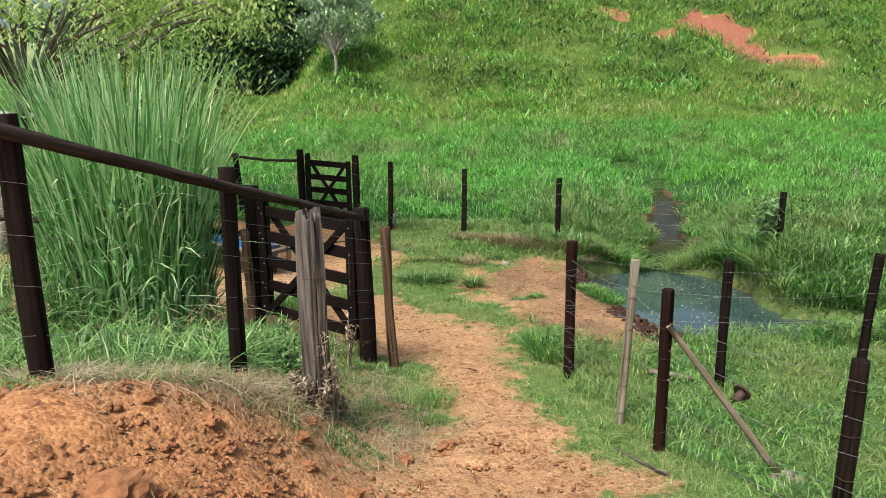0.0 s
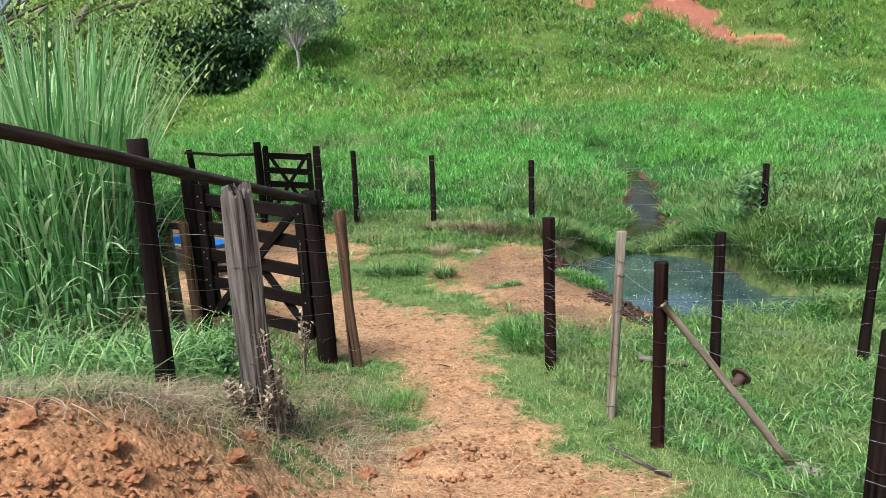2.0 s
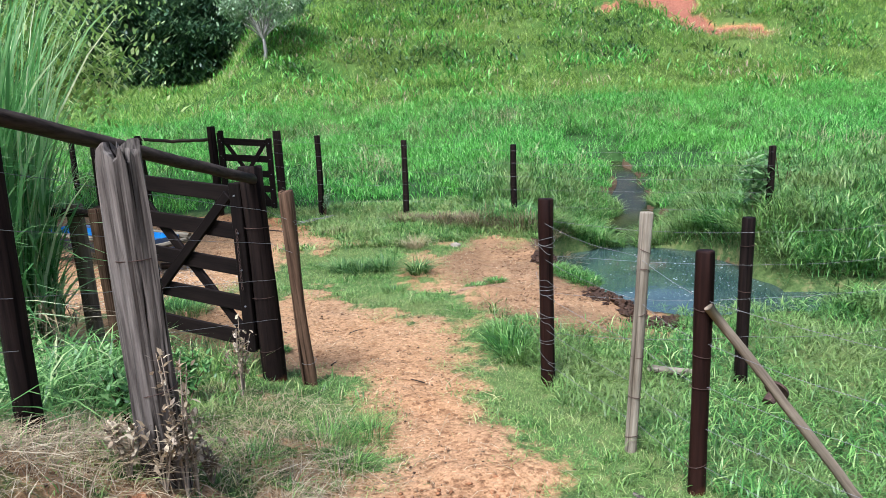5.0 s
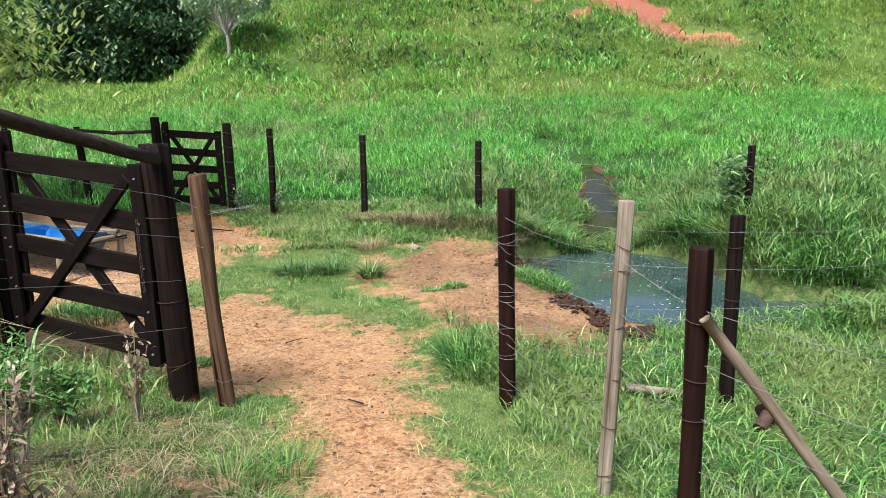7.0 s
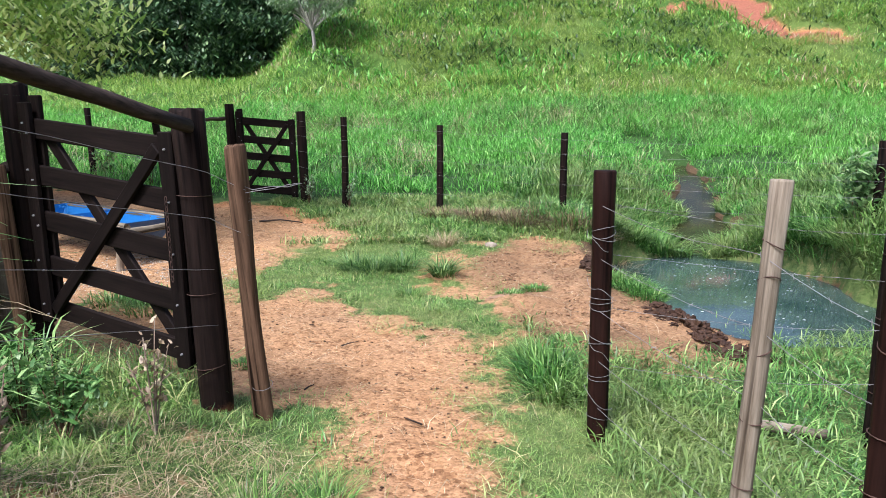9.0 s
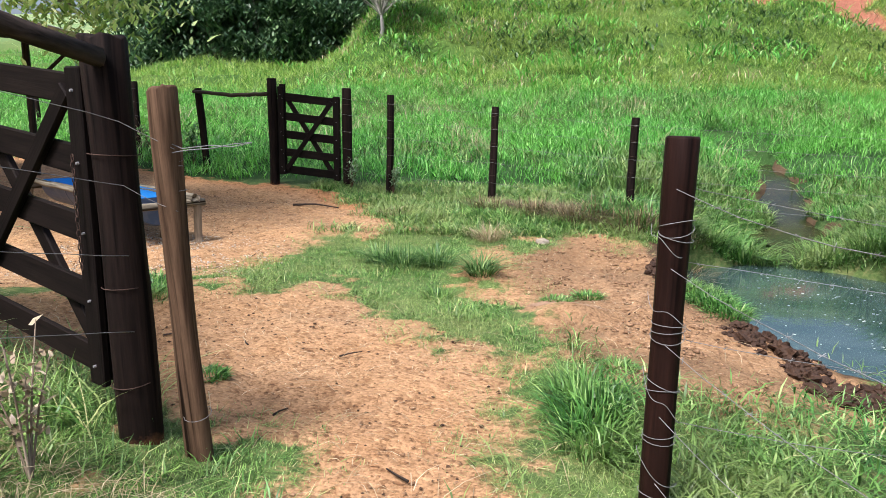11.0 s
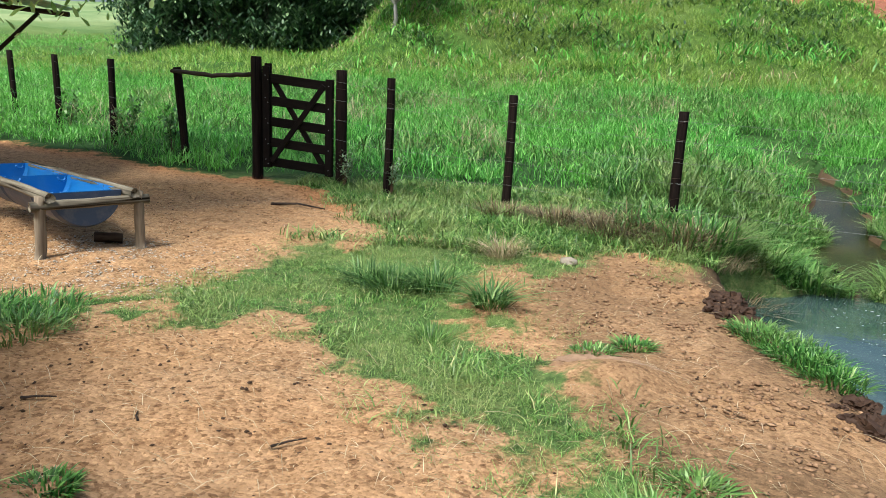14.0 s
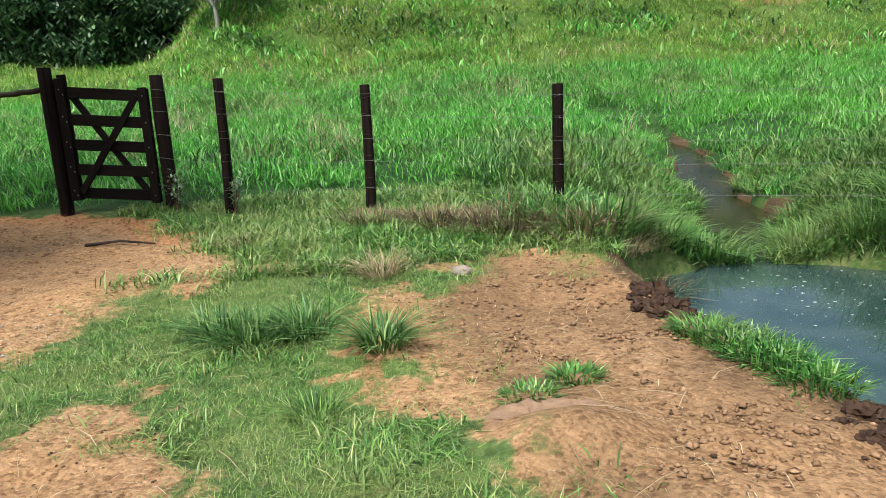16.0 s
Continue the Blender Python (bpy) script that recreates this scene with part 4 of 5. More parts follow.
for k in range(96):
    if k < 34:
        x, y = clod_rng.gauss(2.2, 0.1), clod_rng.gauss(11.4, 0.2)
    elif k < 96:
        q = clod_rng.uniform(0, 1)
        x, y = 2.40 + 0.42 * q + clod_rng.gauss(0, 0.13), 9.85 - 1.05 * q + clod_rng.gauss(0, 0.12)
    else:
        x, y = clod_rng.gauss(2.1, 0.1), clod_rng.gauss(12.5, 0.1)
    lump("mud_clod", x, y, clod_rng.uniform(0.02, 0.075), "mud", "dark wet clod of mud at the pond's broken edge", "mud clod", 20 + k, "mud clods", z=max(g(x, y), WATER_Z - 0.02) - 0.01, flat=0.75, rugged=1.9)
for k, (x, y, size) in enumerate(((-1.5, 3.3, 0.2), (-2.0, 3.55, 0.09), (-1.2, 3.1, 0.07), (-0.9, 3.8, 0.05), (-2.3, 3.3, 0.08))):
    lump("earth_lump", x, y, size * 0.7, "clod", "large broken lump of red earth on the bank", "earth lump", 80 + k, "earth lumps", flat=0.5, rugged=0.8, sink=0.4)

for k in range(120):
    x = clod_rng.uniform(-3.2, 0.2)
    y = clod_rng.uniform(2.4, lip(x) + 0.1)
    lump("earth_lump", x, y, 0.018 + 0.05 * clod_rng.random() ** 2.5, "clod", "broken clod of loose red earth on the bank", "earth lump", 120 + k, "earth lumps", flat=0.6, rugged=1.2, sink=0.3)

log = part("log", tube(between((2.12, 7.38, g(2.12, 7.38) + 0.06), (2.62, 7.44, g(2.62, 7.44) + 0.05), 6), (0.03, 0.034), 10, 0.005, 8), "pale_wood")
tagged(log, "short pale barkless log lying in the grass", "log")
log = part("log", tube(between((1.36, 5.5, g(1.36, 5.5) + 0.02), (1.62, 5.05, g(1.62, 5.05) + 0.02), 6), (0.010, 0.015), 8, 0.01, 9), "grey_wood")
tagged(log, "grey dead branch lying along the fence foot", "branch")


def old_hub(x, y):
    """A rusted flange on a short stub, lying on its side."""
    z = g(x, y) + 0.1
    ob = empty("rusty_flange", Matrix.Translation((x, y, z)) @ Matrix.Rotation(radians(35), 4, "Z") @ Matrix.Rotation(radians(62), 4, "Y"), "rusty round iron flange half hidden in grass", "scrap iron")
    for name, r, depth, off in (("disc", 0.09, 0.014, 0.03), ("stub", 0.045, 0.14, -0.04)):
        bm = bmesh.new()
        bmesh.ops.create_cone(bm, cap_ends=True, segments=20, radius1=r, radius2=r * 0.97, depth=depth, matrix=Matrix.Translation((0, 0, off)))
        part(name, bm, "rusty", ob)
    ring = [(0.08 * math.cos(a), 0.08 * math.sin(a), 0.04) for a in [2 * math.pi * i / 20 for i in range(21)]]
    part("rim", tube(ring, 0.009, 6, close=False), "rusty", ob, "raised rusty rim")


old_hub(2.95, 7.02)


# ---- the cattle trough ----
def trough():
    m = Matrix.Translation((-2.80, 11.60, g(-2.8, 11.6))) @ Matrix.Rotation(radians(52), 4, "Z")
    ob = empty("cattle_trough", m, "blue plastic feed trough of halved drums on a pole frame", "trough")
    R, L, T = 0.29, 1.27, 0.44
    for k in range(2):
        bm = bmesh.new()
        y0, y1 = 0.05 + k * L, 0.05 + (k + 1) * L - 0.02
        rows = []
        for y, rr in ((y0, R * 0.93), (y0 + 0.05, R), (y0 + 0.4, R), (y0 + 0.42, R * 1.02), (y0 + 0.46, R), (y1 - 0.05, R), (y1, R * 0.93)):
            rows.append([bm.verts.new((rr * math.cos(a), y, T + 0.03 - rr * math.sin(a))) for a in [math.pi * i / 18 for i in range(19)]])
        for a, b in zip(rows[:-1], rows[1:]):
            for i in range(18):
                bm.faces.new((a[i], a[i + 1], b[i + 1], b[i]))
        for row in (rows[0], rows[-1]):
            bm.faces.new(row)
        bmesh.ops.recalc_face_normals(bm, faces=bm.faces)
        shell = bm.copy()
        for v in shell.verts:
            v.co = Vector((v.co.x * 1.02, (v.co.y - (y0 + y1) / 2) * 1.008 + (y0 + y1) / 2, (v.co.z - T - 0.03) * 1.03 + T + 0.026))
        part("drum_shell", shell, "blue_out", ob, "dull dark outer side of the drum")
        part("drum_half", bm, "blue", ob, "bright blue halved plastic drum", smooth=False)
        for sx in (-1, 1):
            for yy in (y0 + 0.1, y1 - 0.1):
                lug = [(sx * (R - 0.10 + 0.035 * math.cos(a)), yy, T + 0.02 - 0.035 * math.sin(a)) for a in [math.pi * i / 8 for i in range(9)]]
                part("drum_lug", tube(lug, 0.012, 6), "blue", ob)
    for sx in (-1, 1):
        part("side_pole", tube(between((sx * (R + 0.035), -0.12, T + 0.01), (sx * (R + 0.035), 2 * L + 0.2, T + 0.01), 10), (0.04, 0.036), 10, 0.006, 4 + sx), "pale_wood", ob, "pale peeled pole along the trough's rim")
    for y in (-0.05, 2 * L + 0.12):
        part("cross_pole", tube(between((-R - 0.16, y, T - 0.055), (R + 0.16, y, T - 0.045), 6), 0.038, 10, 0.005, 7), "pale_wood", ob, "pale peeled cross pole")
        for sx in (-1, 1):
            part("leg", tube(between((sx * (R + 0.10), y + 0.03, -0.04), (sx * (R + 0.08), y, T + 0.02), 6), (0.042, 0.038), 10, 0.004, 9 + sx), "pole_wood", ob, "round weathered leg")
    return ob


trough()
log = part("log", tube(between((-2.98, 11.92, g(-2.98, 11.92) + 0.045), (-2.78, 12.02, g(-2.8, 12) + 0.045), 4), 0.045, 10, 0.004, 5), "brown_wood")
tagged(log, "short brown log block under the trough", "log")
stick = part("stick", tube([(-2.25, 14.25, g(-2.25, 14.25) + 0.02), (-1.95, 14.3, g(-1.95, 14.3) + 0.035), (-1.6, 14.2, g(-1.6, 14.2) + 0.02)], (0.018, 0.008), 7, 0.006, 3), "rail_wood")
tagged(stick, "dark crooked stick lying on the trodden yard", "stick")


# ---- the open shed beyond the yard ----
def shed():
    ob = empty("shed", Matrix.Translation((-6.1, 16.2, g(-7, 16))) @ Matrix.Rotation(radians(12), 4, "Z"), "open shed with a pale sheet roof on timber posts", "shed")
    z1, z0 = 2.32, 2.62
    n = 60
    verts, quads = [], []
    for j, y in enumerate((-2.6, 0.9)):
        for i in range(n + 1):
            x = -4.2 * i / n
            verts.append((x, y, z1 + (z0 - z1) * (i / n) + 0.014 * math.sin(i * 1.57)))
    quads = [(i, i + 1, n + 2 + i, n + 1 + i) for i in range(n)]
    me = shaded(quick_mesh("roof", verts, quads))
    roof = part("roof", me, "sheet", ob, "corrugated pale roof sheets")
    roof.modifiers.new("thickness", "SOLIDIFY").thickness = 0.012
    for y in (-2.45, -0.9, 0.7):
        part("rafter", tube(between((-0.1, y, z1 - 0.07), (-4.1, y, z0 - 0.07), 4), 0.04, 8), "rail_wood", ob)
    for x in (-1.3, -3.9):
        for y in (-2.3, 0.6):
            part("post", tube(between((x, y, -0.1), (x, y, z1 + 0.02), 4), 0.06, 10), "rail_wood", ob)
        part("beam", tube(between((x, -2.6, z1 + 0.0), (x, 0.85, z1 + 0.0), 4), 0.045, 8), "rail_wood", ob)
    part("brace", tube(between((-1.3, 0.6, 1.5), (-0.5, 0.6, z1 - 0.08), 3), 0.03, 8), "rail_wood", ob)


shed()

# ---- trees ----
def limb_tree(name, x, y, tall, spread, trunk_r, leaf, leaf_size, leaves, label, seed, centre=(0, 0), low=0.35, clumps=26, branch_mat="bark", droop=0.3, flat=0.8, z=None, limb=0.4, clump_r=0.3, hanging=(), every=2, clear=None, boughs=()):
    """A tapered trunk, forked limbs and a crown of many single leaves in uneven clumps."""
    rng = random.Random(seed)
    nr = np.random.RandomState(seed)
    base = g(x, y) - 0.1 if z is None else z
    ob = empty(name, Matrix.Translation((x, y, base)), label, "tree")
    fork = tall * low
    lean = Vector((centre[0] * 0.35, centre[1] * 0.35, 0))
    crown_c = Vector((centre[0], centre[1], tall * (low + 1) / 2))
    part("trunk", tube([Vector((0, 0, 0)), Vector((0.02 * tall, 0, fork * 0.4)) + lean * 0.3, Vector((0, 0.01 * tall, fork)) + lean], (trunk_r, trunk_r * 0.7), 10, trunk_r * 0.15, seed), branch_mat, ob)
    spots = []
    for k in range(clumps):
        a, e = rng.uniform(0, 6.283), math.asin(rng.uniform(-0.75, 1.0))
        rr = rng.uniform(0.55, 1.0)
        c = crown_c + Vector((math.cos(a) * math.cos(e) * spread * rr, math.sin(a) * math.cos(e) * spread * rr, math.sin(e) * tall * (1 - low) / 2 * flat * rr))
        if clear and c.x + x > clear[0] and c.z + base < clear[1]:
            continue
        spots.append(c)
    spots += [Vector(h) - Vector((x, y, base)) for h in hanging]
    start = Vector((0, 0.01 * tall, fork)) + lean
    for k, c in enumerate(spots):
        if k % every == 0 or clumps < 14:
            mid = start.lerp(c, 0.5) + Vector((rng.uniform(-0.1, 0.1), rng.uniform(-0.1, 0.1), rng.uniform(0.0, 0.12))) * spread
            part("limb", tube([start, start.lerp(mid, 0.5) + Vector((0, 0, 0.03 * spread)), mid, mid.lerp(c, 0.6), c], (trunk_r * limb, trunk_r * 0.05), 6, trunk_r * 0.06, seed + k), branch_mat, ob)
    for line in boughs:
        part("limb", tube([start] + [Vector(q) - Vector((x, y, base)) for q in line], (trunk_r * 0.5, trunk_r * 0.12), 7, trunk_r * 0.08, seed), branch_mat, ob)
    n = leaves // clumps
    cx = np.concatenate([nr.normal(0, 1, (n, 3)) * np.array([1, 1, 0.7]) * spread * clump_r * rng.uniform(0.7, 1.25) + np.array(c) for c in spots])
    N = len(cx)
    a = nr.uniform(0, 6.283, N)
    ln = leaf_size * nr.uniform(0.6, 1.3, N)
    lean_a = nr.uniform(0.5, 1.6, N)
    v, q, t = blade_arrays(cx[:, 0], cx[:, 1], cx[:, 2], ln, ln * 0.42, lean_a, nr, droop * 3, 1.2, (0.0, 0.45), a)
    me = quick_mesh("crown", v, q, t)
    me.materials.append(MAT[leaf])
    tagged(part("crown", me, leaf, ob, "uneven leafy crown"), kind="stuff")
    return ob


# the spreading tree by the shed, whose twigs hang over the yard
limb_tree("tree", -8.4, 13.6, 6.8, 3.4, 0.2, "mid_leaf", 0.115, 19000, "broadleaf tree with bright green leaves hanging over the yard", 3, centre=(2.5, -0.3), low=0.42, clumps=60, clump_r=0.12, limb=0.22, clear=(-5.5, 3.2), boughs=(((-6.2, 13.3, 2.3), (-5.2, 13.3, 2.9), (-4.85, 13.3, 3.35), (-4.5, 13.3, 3.55), (-4.0, 13.3, 3.5), (-3.6, 13.2, 3.3)), ((-6.2, 13.4, 2.4), (-5.1, 13.5, 2.85), (-4.6, 13.5, 3.2), (-4.0, 13.5, 3.3))), hanging=((-3.97, 12.9, 1.95), (-4.0, 12.9, 1.65), (-4.2, 12.8, 1.85), (-4.3, 12.9, 1.55), (-4.6, 12.8, 2.0), (-4.4, 12.7, 1.75), (-5.0, 12.9, 2.2), (-5.5, 13.0, 2.0), (-4.9, 12.8, 1.85), (-5.2, 12.9, 2.5), (-4.7, 12.9, 2.5), (-5.8, 13.0, 2.3)))
# the small pale tree on the slope
limb_tree("tree", -5.75, 40.0, 4.6, 2.4, 0.11, "pale_leaf", 0.2, 5600, "small pale feathery tree alone on the grassy slope", 5, low=0.24, clumps=48, clump_r=0.085, droop=0.2, flat=0.95, limb=0.34, every=1, branch_mat="pale_bark")
# the dark grove
GROVE = [(-10.6, 49.5, 9, 2.6), (-12.5, 50.5, 11, 3.4), (-15.3, 49.5, 12, 3.6), (-18.2, 50.5, 12, 3.6), (-20.8, 49.0, 10, 3.2), (-12.0, 47.5, 6, 2.2), (-14.0, 47.0, 7, 2.6), (-17.0, 47.3, 7.5, 2.8), (-20.0, 46.8, 6.5, 2.6), (-23.5, 55, 9, 3.4), (-26, 62, 9, 4), (-13, 56, 15, 4.2), (-18, 57, 16, 4.4), (-10.2, 55, 12, 3.3)]
for k, (x, y, tall, spread) in enumerate(GROVE):
    tagged(limb_tree("tree", x, y, tall, spread, 0.2, "dark_leaf", 0.34, 7600, "dense dark green tree in a shady grove", 40 + k, low=0.0, clumps=52, clump_r=0.2, flat=1.05, limb=0.15, z=g(x, y) - 0.9), group="grove trees")
for k, (x, y, tall, spread) in enumerate(((-38, 90, 7, 5), (-48, 100, 7, 5), (-60, 120, 8, 6), (-30, 110, 8, 6))):
    tagged(limb_tree("tree", x, y, tall, spread, 0.2, "dark_leaf", 0.9, 1800, "distant dark round tree in the far pasture", 70 + k, low=0.1, clumps=20), group="distant trees")


def shrub(x, y, tall, spread, leaf, size, n, label, seed, name="shrub"):
    rng = np.random.RandomState(seed)
    r = random.Random(seed)
    ob = empty(name, Matrix.Translation((x, y, g(x, y))), label, "shrub")
    pts = []
    for k in range(7):
        a = r.uniform(0, 6.28)
        tip = Vector((math.cos(a) * spread * r.uniform(0.3, 0.9), math.sin(a) * spread * r.uniform(0.3, 0.9), tall * r.uniform(0.65, 1.0)))
        part("stem", tube([Vector((0, 0, -0.02)), tip * 0.5 + Vector((0, 0, tall * 0.08)), tip], (0.005, 0.002), 5), "pole_wood" if leaf == "dry_brown" else "brown_wood", ob)
        for _ in range(n // 7):
            f = r.uniform(0.35, 1.0)
            pts.append(tip * f + Vector([r.gauss(0, spread * 0.16) for _ in range(3)]))
    p = np.array(pts)
    ln = size * rng.uniform(0.6, 1.2, len(p))
    v, q, t = blade_arrays(p[:, 0], p[:, 1], np.maximum(p[:, 2], 0.02), ln, ln * 0.6, rng.uniform(0.6, 1.6, len(p)), rng, 1.0, 1.2)
    me = quick_mesh("leaves", v, q, t)
    me.materials.append(MAT[leaf])
    tagged(part("leaves", me, leaf, ob), kind="stuff")
    return ob


shrub(5.5, 12.25, 1.12, 0.27, "shrub_leaf", 0.11, 420, "round broad-leaved shrub standing in tall grass", 1)
shrub(6.3, 13.0, 1.25, 0.25, "weed_leaf", 0.06, 120, "thin pale weed standing above the grass", 2)
for k, (x, y, h, s) in enumerate(((-1.55, 6.9, 0.5, 0.22), (-1.2, 6.6, 0.4, 0.2), (-1.9, 6.7, 0.45, 0.25), (-1.15, 5.6, 0.42, 0.16))):
    tagged(shrub(x, y, h, s, "weed_leaf", 0.045, 300, "leafy green weed beside the gate post", 10 + k, "weed"), category="weed", group="weeds")
for k, (x, y) in enumerate(((-1.8, 15.8), (-1.05, 15.3))):
    tagged(shrub(x, y, 0.55, 0.16, "pale_leaf", 0.05, 150, "pale thin weed at the foot of a far post", 20 + k, "weed"), category="weed", group="weeds")
for k, (x, y) in enumerate(((-5.2, 17.7), (-6.3, 18.3), (-8.4, 19.8))):
    tagged(shrub(x, y, 0.9, 0.28, "weed_leaf", 0.09, 160, "leafy weed along the far fence", 30 + k, "weed"), category="weed", group="weeds")


for k, (x, y, h, s) in enumerate(((-1.08, 5.95, 0.5, 0.12), (-1.2, 6.0, 0.35, 0.12), (-0.98, 5.05, 0.3, 0.1), (-0.75, 5.4, 0.28, 0.1), (-0.79, 5.16, 0.7, 0.09), (-0.76, 5.22, 0.5, 0.1), (-0.86, 5.1, 0.34, 0.12), (-0.9, 6.85, 0.55, 0.12))):
    tagged(shrub(x, y, h, s, "dry_brown", 0.036, 120, "dead dry weed with curled brown leaves", 60 + k, "weed"), category="weed", group="weeds")


# ---- the tall cane grass behind the rail ----
def cane_clump():
    rng = np.random.RandomState(8)
    ob = empty("cane_grass", Matrix.Translation((0, 0, 0)), "tall dense clump of green cane grass with dry lower leaves", "grass clump")
    n = 1700
    a, r = rng.uniform(0, 6.283, n), np.sqrt(rng.uniform(0, 1, n))
    x, y = -3.3 + 0.8 * r * np.cos(a), 7.75 + 0.65 * r * np.sin(a)
    z = height(x, y)
    ln = rng.uniform(1.6, 3.5, n)
    out = np.arctan2(y - 7.75, x + 3.25) + rng.uniform(-0.9, 0.9, n)
    lean = np.clip(rng.normal(0.10, 0.08, n) + 0.08 * r, 0.02, 0.6)
    v, q, t = blade_arrays(x, y, z, ln, rng.uniform(0.016, 0.036, n), lean, rng, 0.8, 2.8, (0, 0.25, 0.5, 0.7, 0.86), out)
    me = quick_mesh("leaves", v, q, t)
    me.materials.append(MAT["cane"])
    tagged(part("leaves", me, "cane", ob, "long arching green leaves"), kind="stuff")
    # leaves that spring from half way up and bend right over
    n = 2600
    a, r = rng.uniform(0, 6.283, n), np.sqrt(rng.uniform(0, 1, n))
    x, y = -3.3 + 0.85 * r * np.cos(a), 7.75 + 0.75 * r * np.sin(a)
    z = height(x, y) + rng.uniform(0.3, 2.5, n) * (1 - 0.35 * r)
    v, q, t = blade_arrays(x, y, z, rng.uniform(0.4, 0.95, n), rng.uniform(0.016, 0.034, n), rng.uniform(0.3, 1.2, n), rng, 1.9, 1.9, (0, 0.25, 0.5, 0.75), rng.uniform(0, 6.283, n))
    me = quick_mesh("arching_leaves", v, q, t)
    me.materials.append(MAT["cane"])
    tagged(part("arching_leaves", me, "cane", ob), kind="stuff")
    n = 620
    a, r = rng.uniform(0, 6.283, n), rng.uniform(0.5, 1.1, n)
    x, y = -3.25 + 0.85 * r * np.cos(a), 7.7 + 0.7 * r * np.sin(a)
    v, q, t = blade_arrays(x, y, height(x, y) + rng.uniform(0.0, 0.5, n), rng.uniform(0.3, 0.8, n), rng.uniform(0.012, 0.022, n), rng.uniform(0.4, 1.6, n), rng, 2.2, 1.6, (0, 0.4, 0.7), rng.uniform(0, 6.283, n))
    me = quick_mesh("dry_leaves", v, q, t)
    me.materials.append(MAT["straw"])
    tagged(part("dry_leaves", me, "straw", ob, "dead straw-coloured lower leaves"), kind="stuff")
    for k in range(40):
        bx, by = -3.25 + rng.uniform(-0.75, 0.75), 7.7 + rng.uniform(-0.5, 0.5)
        bz = float(height(np.array([bx]), np.array([by]))[0])
        tip = Vector((bx + rng.uniform(-0.3, 0.3), by + rng.uniform(-0.25, 0.2), bz + rng.uniform(0.9, 1.9)))
        part("stem", tube([(bx, by, bz - 0.03), tuple((Vector((bx, by, bz)) + tip) / 2), tuple(tip)], (0.011, 0.006), 5), "weed_leaf", ob)


cane_clump()

# ---- grass ----
rng = np.random.RandomState(77)


def thin(x, y, keep):
    k = rng.uniform(0, 1, len(x)) < keep
    return x[k], y[k]


def green_near(n, x0, x1, y0, y1, power=1.5):
    x, y = scatter(rng, n, x0, x1, y0, y1)
    return thin(x, y, (1 - bare_field(x, y)) ** power * (pond_field(x, y) > 1.05))


# short turf by path and yard
x, y = green_near(360000, -2.6, 2.2, 3.2, 14.0, 1.0)
keep = ~((x > 1.8) & (y < 4.6))
x, y = x[keep], y[keep]
tall = 0.5 + 0.5 * (vnoise(x, y, 0.5, 41) > 0.25)
grass("turf", x, y, rng.uniform(0.02, 0.05, len(x)) * (0.7 + 0.8 * tall), rng.uniform(0.004, 0.009, len(x)), rng.uniform(0.3, 1.8, len(x)), "turf", "short trodden green turf with worn patches", "grass", 1, sink=0.004, levels=(0.0,))
x, y = green_near(80000, -2.6, 2.2, 3.6, 14.0, 1.5)
x, y = thin(x, y, sm((vnoise(x, y, 0.3, 58) + 0.6 * vnoise(x, y, 0.1, 59) - 0.15) / 0.3))
grass("turf", x, y, rng.uniform(0.04, 0.12, len(x)), rng.uniform(0.005, 0.010, len(x)), rng.uniform(0.4, 1.8, len(x)), "turf", "longer stray blades in the trodden turf", "grass", 21)
# the strip in front of the far fence
x, y = green_near(60000, -2.4, 4.5, 12.6, 16.2)
grass("turf", x, y, rng.uniform(0.06, 0.2, len(x)), rng.uniform(0.009, 0.018, len(x)), rng.uniform(0.4, 1.8, len(x)), "turf", "rough green grass below the far fence", "grass", 2)
# lush grass inside the fence beside the path: leaves held at all heights on their stems
x, y = green_near(135000, 1.1, 12, 0.0, 9.6, 1.0)
x, y = thin(x, y, (1 - 0.97 * sm((x - 5.5) / 6)) * sm((y + 0.5 * vnoise(x, y, 1.0, 60)) / 2.5))
keep = x > np.interp(y, [1.0, 4.5, 5.5, 5.9, 7.1, 7.6, 8.2], [4.5, 2.5, 1.7, 1.5, 1.25, 1.0, 1.0]) + 0.12 * vnoise(x, y, 0.4, 55)
x, y = x[keep], y[keep]
n = len(x)
grass("lush_grass", x, y, rng.uniform(0.04, 0.13, n), rng.uniform(0.006, 0.014, n), rng.uniform(0.4, 2.0, n), "lush", "lush bright green broad-bladed grass", "grass", 3, lift=rng.uniform(0, 0.09, n) * (1 + 0.8 * vnoise(x, y, 0.5, 44)))
# grass on the far banks of the pond and stream
x, y = scatter(rng, 140000, 1.6, 11, 8.7, 18)
x, y = thin(x, y, (pond_field(x, y) > np.where(y > 15.4, 1.5 + 0.6 * vnoise(x, y, 0.5, 30), 1.0)) * (1 - bare_field(x, y)) * ((((x > 4.2) & (y > 10)) | (y > 13.4) | ((x > 4.7) & (y > 8.9))) * 1.0))
n = len(x)
grass("bank_grass", x, y, rng.uniform(0.10, 0.27, n), rng.uniform(0.011, 0.022, n), rng.uniform(0.4, 1.9, n), "lush", "deep green grass leaning over the water", "grass", 4, lift=rng.uniform(0, 0.42, n) * np.clip(0.8 + 0.5 * vnoise(x, y, 0.8, 45) + 0.4 * vnoise(x, y, 0.3, 46), 0.15, 1.5) * np.where(((x < 3.4) & (y < 15)) | (y < 9.9), 0.35, 1.0) * (0.15 + 0.85 * sm((polyline_distance(x, y, STREAM) - 0.3) / 1.6)))
